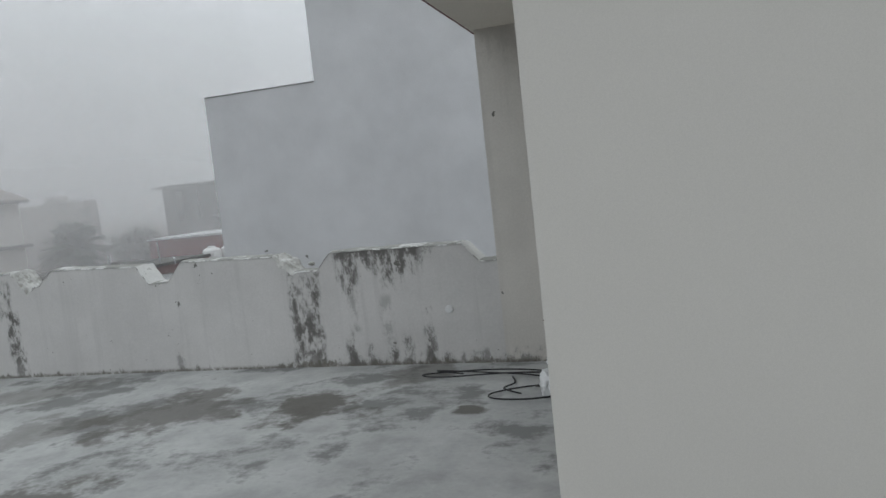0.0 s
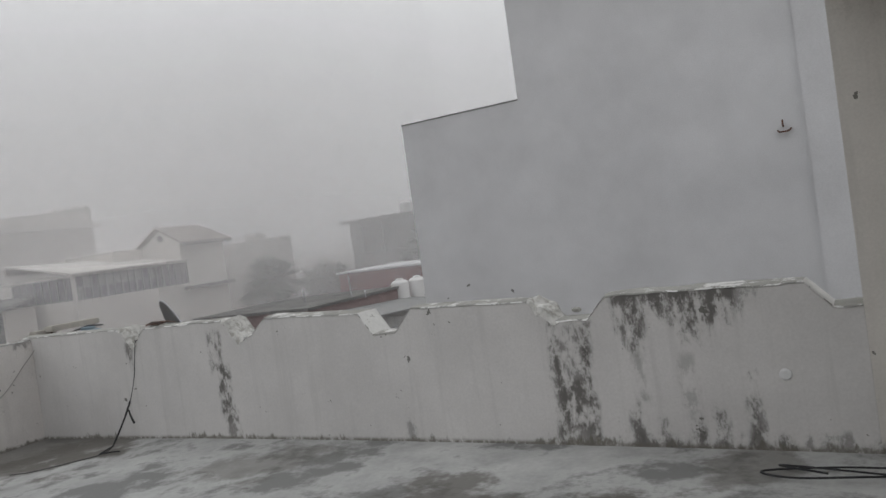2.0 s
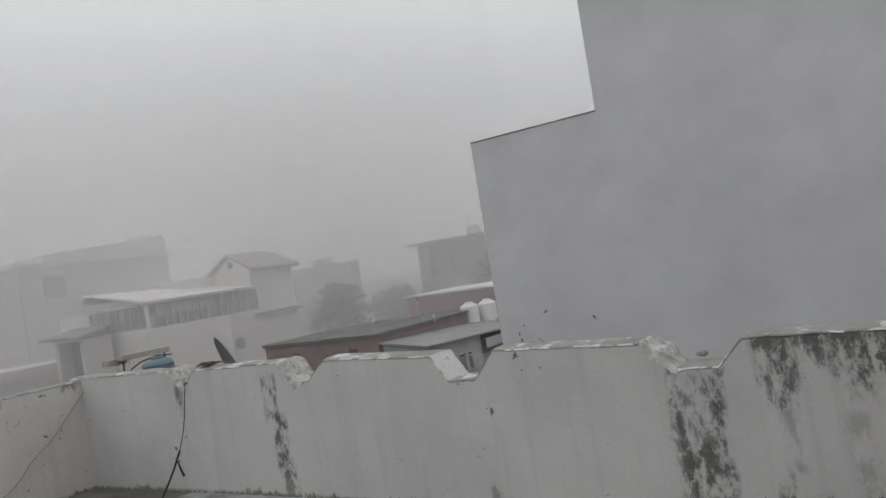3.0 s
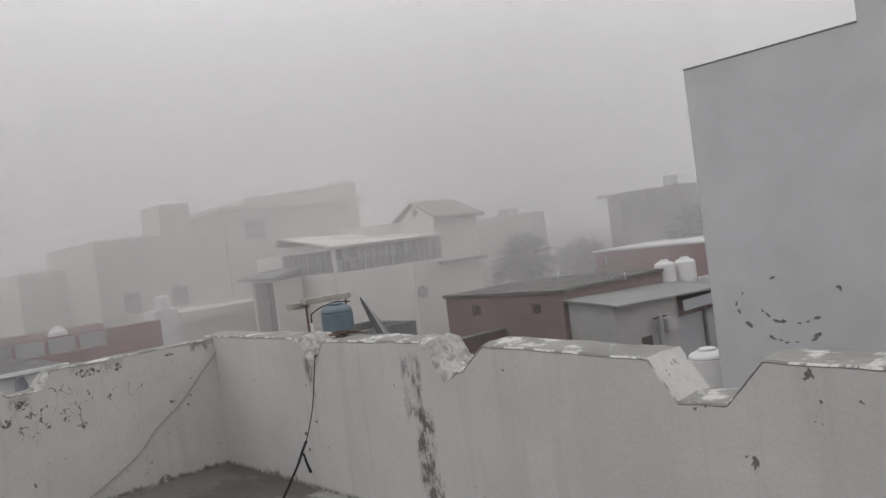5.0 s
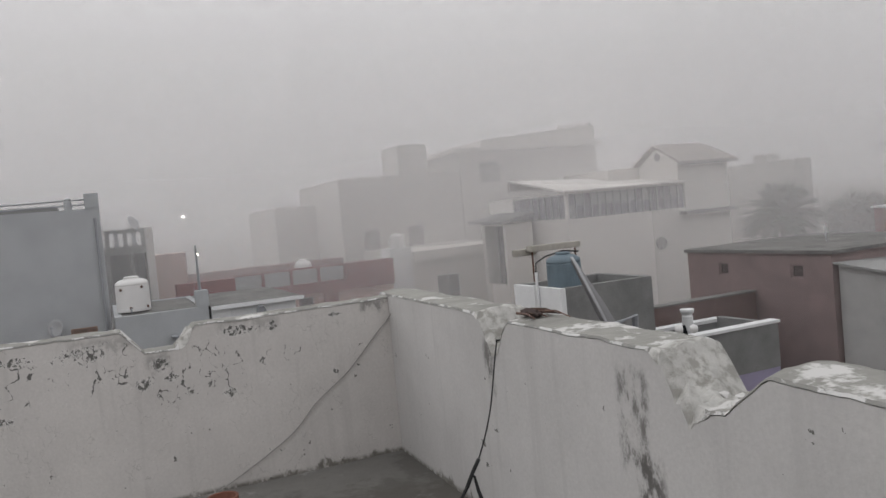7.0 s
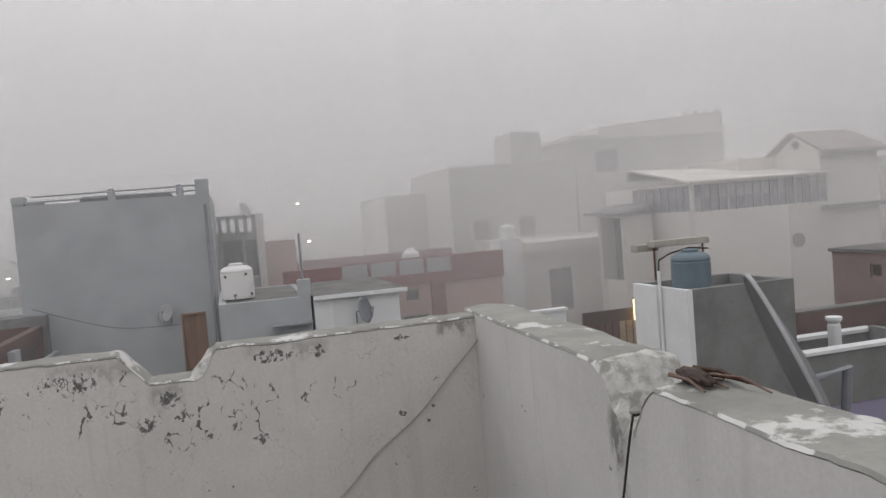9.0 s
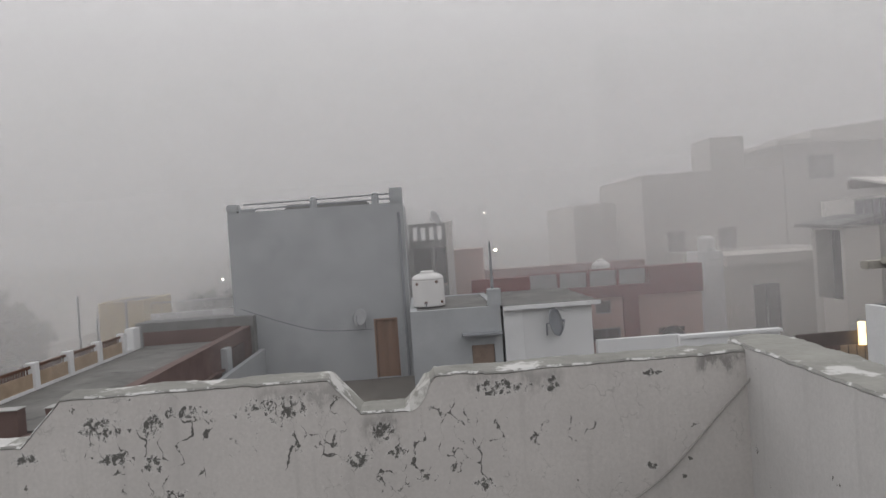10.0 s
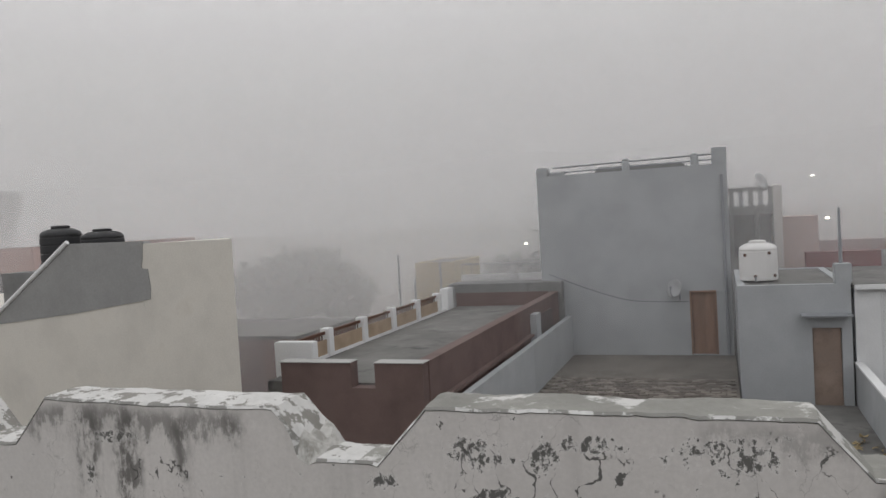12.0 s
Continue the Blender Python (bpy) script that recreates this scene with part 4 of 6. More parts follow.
# satellite dish turned away behind the parapet
dish_face = Vector((-0.468, -0.80, -0.36)).normalized()
dish_at = Vector((-8.246, 7.324, 0.797)) - dish_face * 0.062
t = thing("satellite_dish", "grey satellite dish tipped over behind the parapet", "satellite dish", at=dish_at)
m_ = Matrix.Translation(dish_at) @ dish_face.to_track_quat("Z", "Y").to_matrix().to_4x4()
r_ = 0.478
bm = lathe([(0, 0.0), (r_ * 0.35, r_ * 0.03), (r_ * 0.7, r_ * 0.08), (r_ * 0.9, r_ * 0.11), (r_, r_ * 0.125), (r_ * 1.015, r_ * 0.135), (r_ * 1.01, r_ * 0.155), (r_ * 0.985, r_ * 0.15), (r_ * 0.7, r_ * 0.105), (r_ * 0.35, r_ * 0.06), (0, r_ * 0.035)], 40)
bmesh.ops.transform(bm, matrix=m_, verts=bm.verts)
part("bowl", bm, mat("dusty_dark_grey_metal", (0.185, 0.183, 0.19), 0.6, 0.15, 5.0, 0.05, 50), t, smooth=True)
bm = lathe([(r_ * 0.995, r_ * 0.125), (r_ * 1.022, r_ * 0.125), (r_ * 1.022, r_ * 0.16), (r_ * 0.995, r_ * 0.16), (r_ * 0.995, r_ * 0.125)], 48)
bmesh.ops.transform(bm, matrix=m_, verts=bm.verts)
part("rim", bm, mat("worn_pale_metal_edge", (0.33, 0.33, 0.34), 0.5, 0.2, 9.0, 0.05, 50), t, "worn pale rim", smooth=True)
part("bracket", tube([m_ @ Vector((0, 0, 0.01)), m_ @ Vector((0, 0, -0.12)), Vector((-8.25, 7.50, 0.3)), Vector((-8.25, 7.35, 0.1)), Vector((-8.25, 6.60, 0.1))], 0.02), "greymetal", t)

t = thing("twin_lamp", "pair of round white lamps clamped on a grey rod", "lamp", at=(-7.95, 7.56, 0.65))
part("rod", tube([(-8.22, 7.45, 0.45), (-7.95, 7.56, 0.65), (-7.75, 7.50, 0.790)], 0.008), "greymetal", t)
part("clamp", tube([(-7.75, 7.50, 0.760), (-7.75, 7.48, 0.835)], 0.012, 10), "black", t)
part("clamp", tube([(-7.73, 7.50, 0.780), (-7.71, 7.50, 0.750)], 0.007, 8), "black", t)
for dx in (-0.03, 0.03):
    q = lathe([(0, -0.02), (0.017, -0.017), (0.025, 0.0), (0.023, 0.017), (0.012, 0.026), (0, 0.028)], 20)
    m_ = Matrix.Translation((-7.735 + dx * 0.85, 7.487 + dx * 0.85, 0.817)) @ Vector((dx, dx, 0.0)).to_track_quat("Z", "Y").to_matrix().to_4x4()
    bmesh.ops.transform(q, matrix=m_, verts=q.verts)
    part("globe", q, "tankwhite", t, smooth=True)


# ---- ground and far distance ----
ground = tagged(part("ground", box(-900, 900, -900, 900, GROUND - 0.5, GROUND), "earth"), "dusty brown open ground between the houses", "ground", "", "structure")
road = tagged(part("road", box(-120, -38, -24, -17, GROUND, GROUND + 0.05), "asphalt"), "grey asphalt road in the fog", "road", "", "structure")

# ---- neighbour with the blank pale wall ----
nb = thing("neighbour_house", "tall pale grey house with a blank stepped wall", "house", at=(-4, 18, GROUND))
bm = bm_new()
bx(bm, -9.43, -6.80, 14.8, 24.0, GROUND, 3.86)
part("wall", bm, "nb", nb)
part("wall", box(-6.80, 6.0, 14.8, 24.0, GROUND, 6.45), "nb", nb)
part("coping", box(-9.435, -6.80, 14.79, 24.0, 3.864, 3.885), "plaster", nb)
part("coping", box(-6.805, 6.0, 14.79, 24.0, 6.454, 6.475), "plaster", nb)
part("pilaster", box(-1.95, 6.0, 14.70, 14.797, GROUND, 6.40), "nb", nb)
part("hook", tube([(-2.29, 14.8, 2.50), (-2.29, 14.72, 2.50), (-2.29, 14.70, 2.54), (-2.29, 14.72, 2.60)], 0.014), "rust", nb)
part("hook", tube([(-2.38, 14.79, 2.44), (-2.35, 14.72, 2.41), (-2.22, 14.72, 2.41), (-2.18, 14.79, 2.45)], 0.014), "rust", nb)
# ring of spots where the plaster has flaked off
rnd = random.Random(9)
fl = bm_new()
taken = []
arcs = [(0.50, 0.29, 190, 320, 13), (0.72, 0.56, 225, 310, 12), (0.80, 0.46, 20, 160, 4), (0.86, 0.50, 170, 215, 3)]
for i, (ra, rb, a0, a1, k0) in enumerate([q for q in arcs for _ in range(q[4])]):
    a = radians(rnd.uniform(a0, a1))
    x, z = -8.14 + ra * rnd.uniform(0.96, 1.04) * math.cos(a), 0.03 + rb * rnd.uniform(0.94, 1.06) * math.sin(a)
    r = 0.014 + 0.020 * rnd.random()
    if any(abs(x - u) < 0.085 and abs(z - w) < 0.04 for u, w in taken):
        continue
    taken.append((x, z))
    vs = []
    for k in range(7):
        b_ = k * math.tau / 7
        rr = r * rnd.uniform(0.5, 1.3)
        du, dv = 2.4 * rr * math.cos(b_), rr * math.sin(b_)
        tx, tz = -ra * math.sin(a), rb * math.cos(a)
        tl = math.hypot(tx, tz)
        vs.append(Vector((x + (du * tx - dv * tz) / tl, 0, z + (du * tz + dv * tx) / tl)))
    f = [fl.verts.new((v.x, 14.798, v.z)) for v in vs]
    g = [fl.verts.new((v.x, 14.794, v.z)) for v in vs]
    fl.faces.new(g)
    for k in range(7):
        fl.faces.new((f[k], f[(k + 1) % 7], g[(k + 1) % 7], g[k]))
part("flaked_plaster", fl, mat("bare_flaked_plaster", (0.21, 0.205, 0.197), 0.95, 0.3, 8, 0.3), nb, "dark spots of flaked plaster")["kind"] = "stuff"

# ---- blue-grey house with roof rail, and its terrace ----
blue = closed_house("blue_house", "plain blue-grey rendered house with a wooden door", -44.0, -34.5, -1.78, 4.62, GROUND, 2.96, "bluewall", holes_e=[(3.32, 4.08, -3.42, -1.32)], rim=0.3)
part("corner_pillar", box(-34.9, -34.47, 4.16, 4.63, 2.96, 3.50, bevel=0.02), "bluewall", blue)
part("corner_pillar", box(-34.9, -34.47, -1.80, -1.36, 2.96, 3.26, bevel=0.05), "bluewall", blue)
part("broken_parapet", box(-34.75, -34.5, -1.36, -0.75, 2.96, 3.08, bevel=0.04), "bluewall", blue)
for y in (1.35, 3.62):
    part("rail_post", lathe([(0, 0), (0.13, 0), (0.13, 0.28), (0.10, 0.34), (0.12, 0.38), (0.07, 0.42), (0, 0.44)], 16, (-34.65, y, 2.955)), "bluewall", blue)
for z in (3.08, 3.26):
    part("rail", tube([(-34.65, -1.2, z - 0.02), (-34.65, 4.18, z + 0.04)], 0.028, 8), "greymetal", blue)
part("water_trough", box(-38.0, -36.5, 0.0, 3.2, 2.66, 3.24, bevel=0.08), "plaster", blue)
d_ = part("door", box(-34.66, -34.6, 3.34, 4.06, -3.42, -1.34), "wood", blue, "orange brown wooden double door")
for ya_, yb_ in ((3.40, 3.66), (3.74, 4.0)):
    for za, zb in ((-3.25, -2.5), (-2.35, -1.5)):
        part("panel", box(-34.6, -34.575, ya_, yb_, za, zb, bevel=0.008), "wood", d_)
part("door_frame", box(-34.62, -34.48, 3.27, 3.33, -3.42, -1.26), "wood", blue)
part("door_frame", box(-34.62, -34.48, 4.07, 4.13, -3.42, -1.26), "wood", blue)
part("door_frame", box(-34.62, -34.48, 3.33, 4.07, -1.32, -1.26), "wood", blue)
part("drain_pipe", tube([(-34.42, 4.45, 2.6), (-34.42, 4.45, -3.4)], 0.05), "greymetal", blue)
part("slung_cable", tube(glide([(-34.45, -1.5, -0.55), (-34.45, 0.0, -1.15), (-34.45, 1.4, -1.55), (-34.45, 3.2, -1.62)], 6), 0.007, 6), "rubber", blue)
dish("satellite_dish", "small pale grey satellite dish on the blue wall", (-34.2, 2.85, -1.15), 0.32, (1.0, -0.75, 0.35), "tin")

terrace = thing("terrace", "paved grey terrace in front of the blue house", "terrace", at=(-28, 2, GROUND))
part("slab", box(-34.5, -24.0, -0.75, 4.66, GROUND, -3.46), "dusty", terrace)
part("side_wall", box(-34.5, -22.0, -0.92, -0.75, GROUND, -2.05), "bluewall", terrace)
rnd = random.Random(2)
for i in range(14):
    for j in range(20):
        x0, y0 = -30.6 + i * 0.22, -0.70 + j * 0.265 + 0.13 * (i % 2)
        if y0 < 4.36:
            part("paver", box(x0, x0 + 0.19, y0, y0 + 0.24, -3.458, -3.43 + 0.012 * rnd.random()), "paver" if rnd.random() < 0.6 else "paver_pale", terrace)


vb = thing("pierced_block", "pale cement block with round holes on the terrace", "block", at=(-27.3, -0.1, -3.46))
part("block", box(-27.65, -26.95, -0.70, 0.55, -3.46, -3.24, bevel=0.015), "pale_render", vb)
# The block is solid; dark discs on top stand in for its shaded holes.
for i in range(5):
    for x_ in (-27.46, -27.14):
        part("hole", lathe([(0, 0), (0.07, 0), (0.07, 0.004), (0, 0.004)], 12, (x_, -0.56 + 0.24 * i, -3.241)), "dim_shutter_and_shade", vb)


yard = thing("yard", "dark littered yard below the terrace", "yard", at=(-25, 8, GROUND))
part("slab", box(-28.98, -22.0, 4.67, 15.0, GROUND, -3.7), "roof", yard)
part("divider", box(-28.98, -22.0, 7.42, 7.58, -3.7, -2.62), "bluewall", yard)
part("divider_coping", box(-28.98, -22.0, 7.40, 7.60, -2.62, -2.57), "white", yard)
rnd = random.Random(12)
lit = bm_new()
for i in range(90):
    c = Vector((rnd.uniform(-26.5, -22.5), rnd.uniform(5.2, 7.3), -3.70))
    for k in range(2):
        q = [lit.verts.new(c + Vector((rnd.uniform(-0.12, 0.12), rnd.uniform(-0.12, 0.12), rnd.uniform(0.0, 0.1)))) for _ in range(4)]
        lit.faces.new((q[0], q[1], q[2]))
        lit.faces.new((q[0], q[2], q[3]))
tagged(part("litter", lit, mat("mixed_litter", (0.35, 0.27, 0.14), 0.7, 0.6, 4.0, 0.0, 10)), "scattered paper and plastic litter in the yard", "litter", "", "stuff")

low = closed_house("low_blue_house", "low blue-grey outhouse with a flat roof", -34.4, -29.0, 4.70, 7.38, GROUND, -0.58, "bluewall", holes_e=[(6.46, 7.14, -3.8, -1.70)], rim=0.03)
part("corner_pillar", box(-29.4, -28.98, 7.03, 7.42, -0.58, -0.07, bevel=0.02), "bluewall", low)
part("canopy", box(-28.998, -28.5, 6.2, 7.36, -1.36, -1.32), "greymetal", low)
part("door", box(-29.15, -29.09, 6.47, 7.13, -3.8, -1.71), "faded_door", low, "faded brown metal door")
pole = thing("antenna_pole", "dark thin pole standing on the outhouse pillar", "pole", at=(-29.2, 7.2, -0.07))
part("shaft", tube([(-29.2, 7.2, -0.07), (-29.2, 7.2, 1.34)], 0.045, 8, r1=0.03), "greymetal", pole)
water_tank("water_tank", "white ribbed plastic water tank on the outhouse roof", (-30.4, 5.3, -0.55), 0.50, 1.08, "tankwhite", "white roof tanks", True)

wh = closed_house("white_outhouse", "white rendered outhouse with a flat slab roof", -34.4, -29.0, 7.46, 10.1, GROUND, -0.72, "white", rim=0.0)
part("roof_slab", box(-34.5, -28.85, 7.44, 10.30, -0.72, -0.605), "roof", wh)
part("roof_edge", box(-28.848, -28.80, 7.44, 10.35, -0.72, -0.60), "white", wh)
dish("satellite_dish", "grey satellite dish on the white outhouse wall", (-28.65, 8.85, -1.15), 0.42, (0.6, 0.85, 0.2), "greymetal")
bw = thing("yard_wall", "white rendered yard wall", "wall", at=(-29, 13, GROUND))
part("wall", box(-29.15, -28.95, 10.2, 12.72, GROUND, -1.82), "white", bw)
bw = thing("yard_wall", "white rendered yard wall with a raised coping", "wall", at=(-25, 14, GROUND))
part("wall", box(-26.2, -26.0, 11.7, 14.35, GROUND, -1.49), "white", bw)
part("coping", box(-26.24, -25.96, 11.7, 14.4, -1.49, -1.41), "white", bw)

# ---- brown house with the balustrade ----
br = thing("brown_house", "red-brown house with a flat roof and white balustrade", "house", at=(-27, -3, GROUND))
part("wall", box(-21.3, -21.0, -4.3, -2.69, GROUND, -1.12), "brown", br)
part("wall", box(-21.3, -21.0, -2.17, -1.15, GROUND, -1.12), "brown", br)
part("wall", box(-21.3, -21.0, -2.69, -2.17, GROUND, -1.62), "brown", br)
part("coping", box(-21.33, -20.97, -4.33, -2.69, -1.117, -1.10), "pale_render", br)
part("coping", box(-21.33, -20.97, -2.17, -1.12, -1.117, -1.10), "pale_render", br)
part("wall", box(-34.4, -21.3, -1.4, -1.12, GROUND, -1.12), "brown", br)
part("ledge", box(-29.6, -21.3, -1.118, -0.98, -2.0, -1.93), "brown", br)
part("roof", box(-34.0, -21.3, -4.84, -1.4, GROUND, -1.58), "roof", br)
part("rear_wall", box(-35.2, -34.0, -5.2, -1.0, GROUND, -0.78), "plaster", br)
part("rear_band", box(-33.995, -33.95, -4.9, -1.45, -1.6, -1.1), "brown", br)
part("vent_pipe", tube([(-33.5, -4.85, -1.7), (-33.5, -4.85, -0.85), (-33.35, -4.85, -0.85)], 0.06), "tin", br)
part("corner_wall", box(-22.05, -21.8, -4.95, -4.0, -1.72, -0.84, bevel=0.015), "white", br)
part("kerb", box(-33.2, -22.05, -5.02, -4.84, GROUND, -1.50), "white", br)
for i in range(5):
    x = -24.15 - 1.96 * i
    part("rail_post", box(x - 0.13, x + 0.13, -5.05, -4.80, -1.55, -0.88, bevel=0.015), "white", br)
    x1_ = x + 1.83 if i else -22.05
    rail = part("rail", box(x + 0.13, x1_, -4.96, -4.90, -1.02, -0.95), "rust", br)
    n_ = round((x1_ - x - 0.13) / 0.13)
    for k in range(1, n_):
        xx = x + 0.13 + (x1_ - x - 0.13) * k / n_
        part("baluster", box(xx - 0.014, xx + 0.014, -4.945, -4.915, -1.30, -1.02), "rust", rail)
    part("panel", box(x + 0.13, x1_, -4.95, -4.91, -1.36, -1.28), "brown", br)
    part("infill", box(x + 0.13, x1_, -4.90, -4.87, -1.549, -1.14), "tan", br, "tan painted infill")
part("end_post", box(-33.2, -32.6, -5.05, -4.75, -1.55, -0.80, bevel=0.02), "white", br)
# A dark panel on the wall face stands in for the shaded window recess.
part("window_recess", box(-32.6, -30.45, -1.115, -1.06, -2.25, -1.52), "dim_shutter_and_shade", br)
part("side_pillar", box(-30.3, -29.7, -1.118, -0.93, -2.3, -1.36), "bluewall", br)

# ---- cream house with dark tanks ----
cr = thing("cream_house", "cream house with a bare cement stair wall", "house", at=(-23, -8, GROUND))


def prism(plan, z0, z1):
    """An upright block over a plan outline."""
    bm_ = bm_new()
    lo, hi = [bm_.verts.new((*p_, z0)) for p_ in plan], [bm_.verts.new((*p_, z1)) for p_ in plan]
    bm_.faces.new(lo[::-1])
    bm_.faces.new(hi)
    for i_ in range(len(plan)):
        j_ = (i_ + 1) % len(plan)
        bm_.faces.new((lo[i_], lo[j_], hi[j_], hi[i_]))
    return bm_


part("wall", prism([(-20.0, -4.58), (-26.0, -9.3), (-26.0, -16.0), (-20.0, -16.0)], GROUND, 0.2), "streaked", cr)
part("wall", prism([(-20.0, -4.58), (-22.4, -6.46), (-22.4, -6.79), (-20.0, -6.79)], 0.2, 1.50), "streaked", cr)
bm = bm_new()
vs = [(-10.9, -0.12), (-8.6, 0.10), (-6.62, 0.36), (-6.60, 0.62), (-6.64, 0.98), (-6.80, 1.0), (-6.76, 1.18), (-6.72, 1.55), (-8.7, 1.58), (-10.9, 0.05)]
k0 = len(vs)
f1, f2 = [bm.verts.new((-19.985, y, z)) for y, z in vs], [bm.verts.new((-20.2, y, z)) for y, z in vs]
bm.faces.new(f1)
bm.faces.new(f2[::-1])
for i in range(k0):
    bm.faces.new((f1[i], f1[(i + 1) % k0], f2[(i + 1) % k0], f2[i]))
part("wall", box(-20.4, -20.0, -8.6, -6.80, 0.2, 0.40), "streaked", cr)
part("stair_wall", bm, "render", cr, "bare grey cement stair wall")
part("handrail", tube([(-19.98, -10.95, 0.06), (-19.98, -8.7, 1.62)], 0.05), "white", cr)
water_tank("water_tank", "black ribbed plastic water tank behind the stair wall", (-21.3, -10.25, 1.0), 0.46, 1.0, "tankblack", "black roof tanks")
water_tank("water_tank", "squat black plastic water tank behind the stair wall", (-21.4, -9.1, 1.0), 0.47, 0.87, "tankblack", "black roof tanks")
part("landing", box(-22.2, -20.2, -10.9, -6.8, 0.2, 1.0), "plaster", cr)
pk = closed_house("pink_house", "pale pink house beyond the cream house", -36.0, -28.0, -27.0, -17.9, GROUND, 1.52, "pink", holes_e=[(-20.9, -19.9, -0.6, 0.62)])
window(pk, "x", -28.0, -20.9, -19.9, -0.6, 0.62, 2, -0.12)

ls = closed_house("low_shed", "low dark shed with a flat cement roof", -38.0, -33.0, -18.0, -11.2, GROUND, -2.62, "mauve", rim=0.0, deck=False)
part("roof", box(-38.1, -32.9, -18.1, -11.1, -2.615, -2.5), "roof", ls)

# ---- tank room with the faded blue tank ----
tr = thing("tank_room", "cement tank room with one whitewashed side", "house", at=(-22, 16.6, GROUND))
part("wall", box(-21.1, -20.9, 15.2, 17.95, GROUND, -0.60), "plaster", tr)
part("wall", box(-23.3, -20.9, 15.05, 15.196, GROUND, -0.60), "white", tr, "whitewashed wall")
part("wall", box(-23.3, -23.1, 15.2, 17.95, GROUND, -0.60), "plaster", tr)
part("wall", box(-23.1, -21.1, 17.75, 17.95, GROUND, -0.60), "plaster", tr)
part("roof", box(-23.1, -21.1, 15.2, 17.75, -1.0, -0.85), "roof", tr)
part("downpipe", tube([(-22.1, 15.0, -0.55), (-22.1, 15.0, -4.5)], 0.05), "white", tr)
part("downpipe", tube([(-21.95, 15.0, -0.2), (-21.95, 15.0, -4.5)], 0.04), "white", tr)
water_tank("water_tank", "faded blue plastic water tank on the tank room", (-21.7, 15.72, -0.84), 0.46, 1.10, "tankblue")
shelf = thing("awning", "weathered pale board awning on two posts behind the tank room", "awning", at=(-25.1, 17.6, GROUND))
part("board", box(-25.3, -24.9, 16.7, 18.5, 0.14, 0.32, bevel=0.02), "pale_board", shelf)
part("board", box(-25.7, -25.32, 16.4, 17.1, 0.02, 0.22, bevel=0.02), "pale_board", shelf)
part("post", tube([(-25.1, 16.8, GROUND), (-25.1, 16.8, 0.14)], 0.03), "rust", shelf)
part("post", tube([(-25.1, 18.4, GROUND), (-25.1, 18.4, 0.14)], 0.03), "rust", shelf)
pp = thing("tank_pipe", "dark bent pipe joining the top of the blue tank", "pipe", at=(-21.7, 15.72, 0.29))
part("pipe", tube([(-21.95, 15.0, -0.2), (-21.95, 15.02, 0.05), (-21.9, 15.3, 0.2), (-21.7, 15.72, 0.31), (-21.5, 16.1, 0.26)], 0.02), "rubber", pp)

lw = thing("lilac_house", "low house with cement parapet, white coping and lilac wall", "house", at=(-22, 20, GROUND))
part("wall", box(-22.9, -20.7, 18.0, 22.2, GROUND, -3.75), "purple", lw, "lilac painted wall")
part("parapet", box(-20.95, -20.68, 18.0, 22.2, -3.75, -2.46), "plaster", lw)
part("parapet", box(-22.9, -20.95, 22.0, 22.2, -3.75, -2.46), "plaster", lw)
part("coping", box(-21.0, -20.64, 17.98, 22.25, -2.46, -2.38), "white", lw)
part("parapet", box(-23.2, -22.92, 19.6, 22.2, GROUND, -2.62), "plaster", lw)
part("coping", box(-23.24, -22.88, 19.56, 22.25, -2.62, -2.52), "white", lw)
part("deck", box(-22.88, -20.96, 18.05, 21.98, -3.748, -3.70), "roof", lw)
part("chimney", lathe([(0, -1.2), (0.16, -1.2), (0.16, 0.42), (0.13, 0.47), (0.2, 0.56), (0.2, 0.64), (0, 0.64)], 16, (-21.9, 19.95, -2.50)), "white", lw)
bn = thing("brown_wall", "low brown yard wall with a thin cement edge", "wall", at=(-23.7, 22.4, GROUND))
part("wall", box(-23.9, -23.55, 19.6, 24.4, GROUND, -2.0), "brown", bn)
part("edge", box(-23.93, -23.52, 19.57, 24.4, -1.998, -1.95), "roof", bn)

# ---- red house with the tin-roofed side ----
rd = closed_house("red_house", "low red-brown house with a flat grey roof", -26.8, -20.6, 24.5, 31.0, GROUND, -0.72, "mauve", holes_s=[(-25.25, -24.8, -1.5, -1.05), (-22.15, -21.65, -1.5, -1.05)], rim=0.04)
window(rd, "y", 24.5, -25.25, -24.8, -1.5, -1.05, 1, 0.12, "mauve", pane_mat="dim_shutter_and_shade")
window(rd, "y", 24.5, -22.15, -21.65, -1.5, -1.05, 1, 0.12, "mauve", pane_mat="dim_shutter_and_shade")
part("roof_edge", box(-26.9, -20.5, 24.42, 31.0, -0.715, -0.60), "roof", rd)
sh = thing("side_shed", "grey rendered shed with a sloping tin roof and steel shutters", "shed", at=(-19.5, 30, GROUND))
bm = box(-20.55, -18.6, 24.7, 28.6, GROUND, -1.3)
for v in bm.verts:
    if v.co.z > -2:
        v.co.z = (-1.03 if v.co.x < -20 else -1.27) - 0.045 * (v.co.y - 24.7)
part("wall", bm, "pale_render", sh)
part("wall", box(-20.55, -18.9, 28.6, 35.0, GROUND, -1.75), "mauve", sh)
bm = bm_new()
q = [(-20.58, 24.5, -1.02), (-18.3, 24.5, -1.30), (-18.3, 35.2, -1.70), (-20.58, 35.2, -1.40)]
a = [bm.verts.new(v) for v in q]
b_ = [bm.verts.new((x, y, z + 0.06)) for x, y, z in q]
bm.faces.new(a[::-1])
bm.faces.new(b_)
for i in range(4):
    bm.faces.new((a[i], a[(i + 1) % 4], b_[(i + 1) % 4], b_[i]))
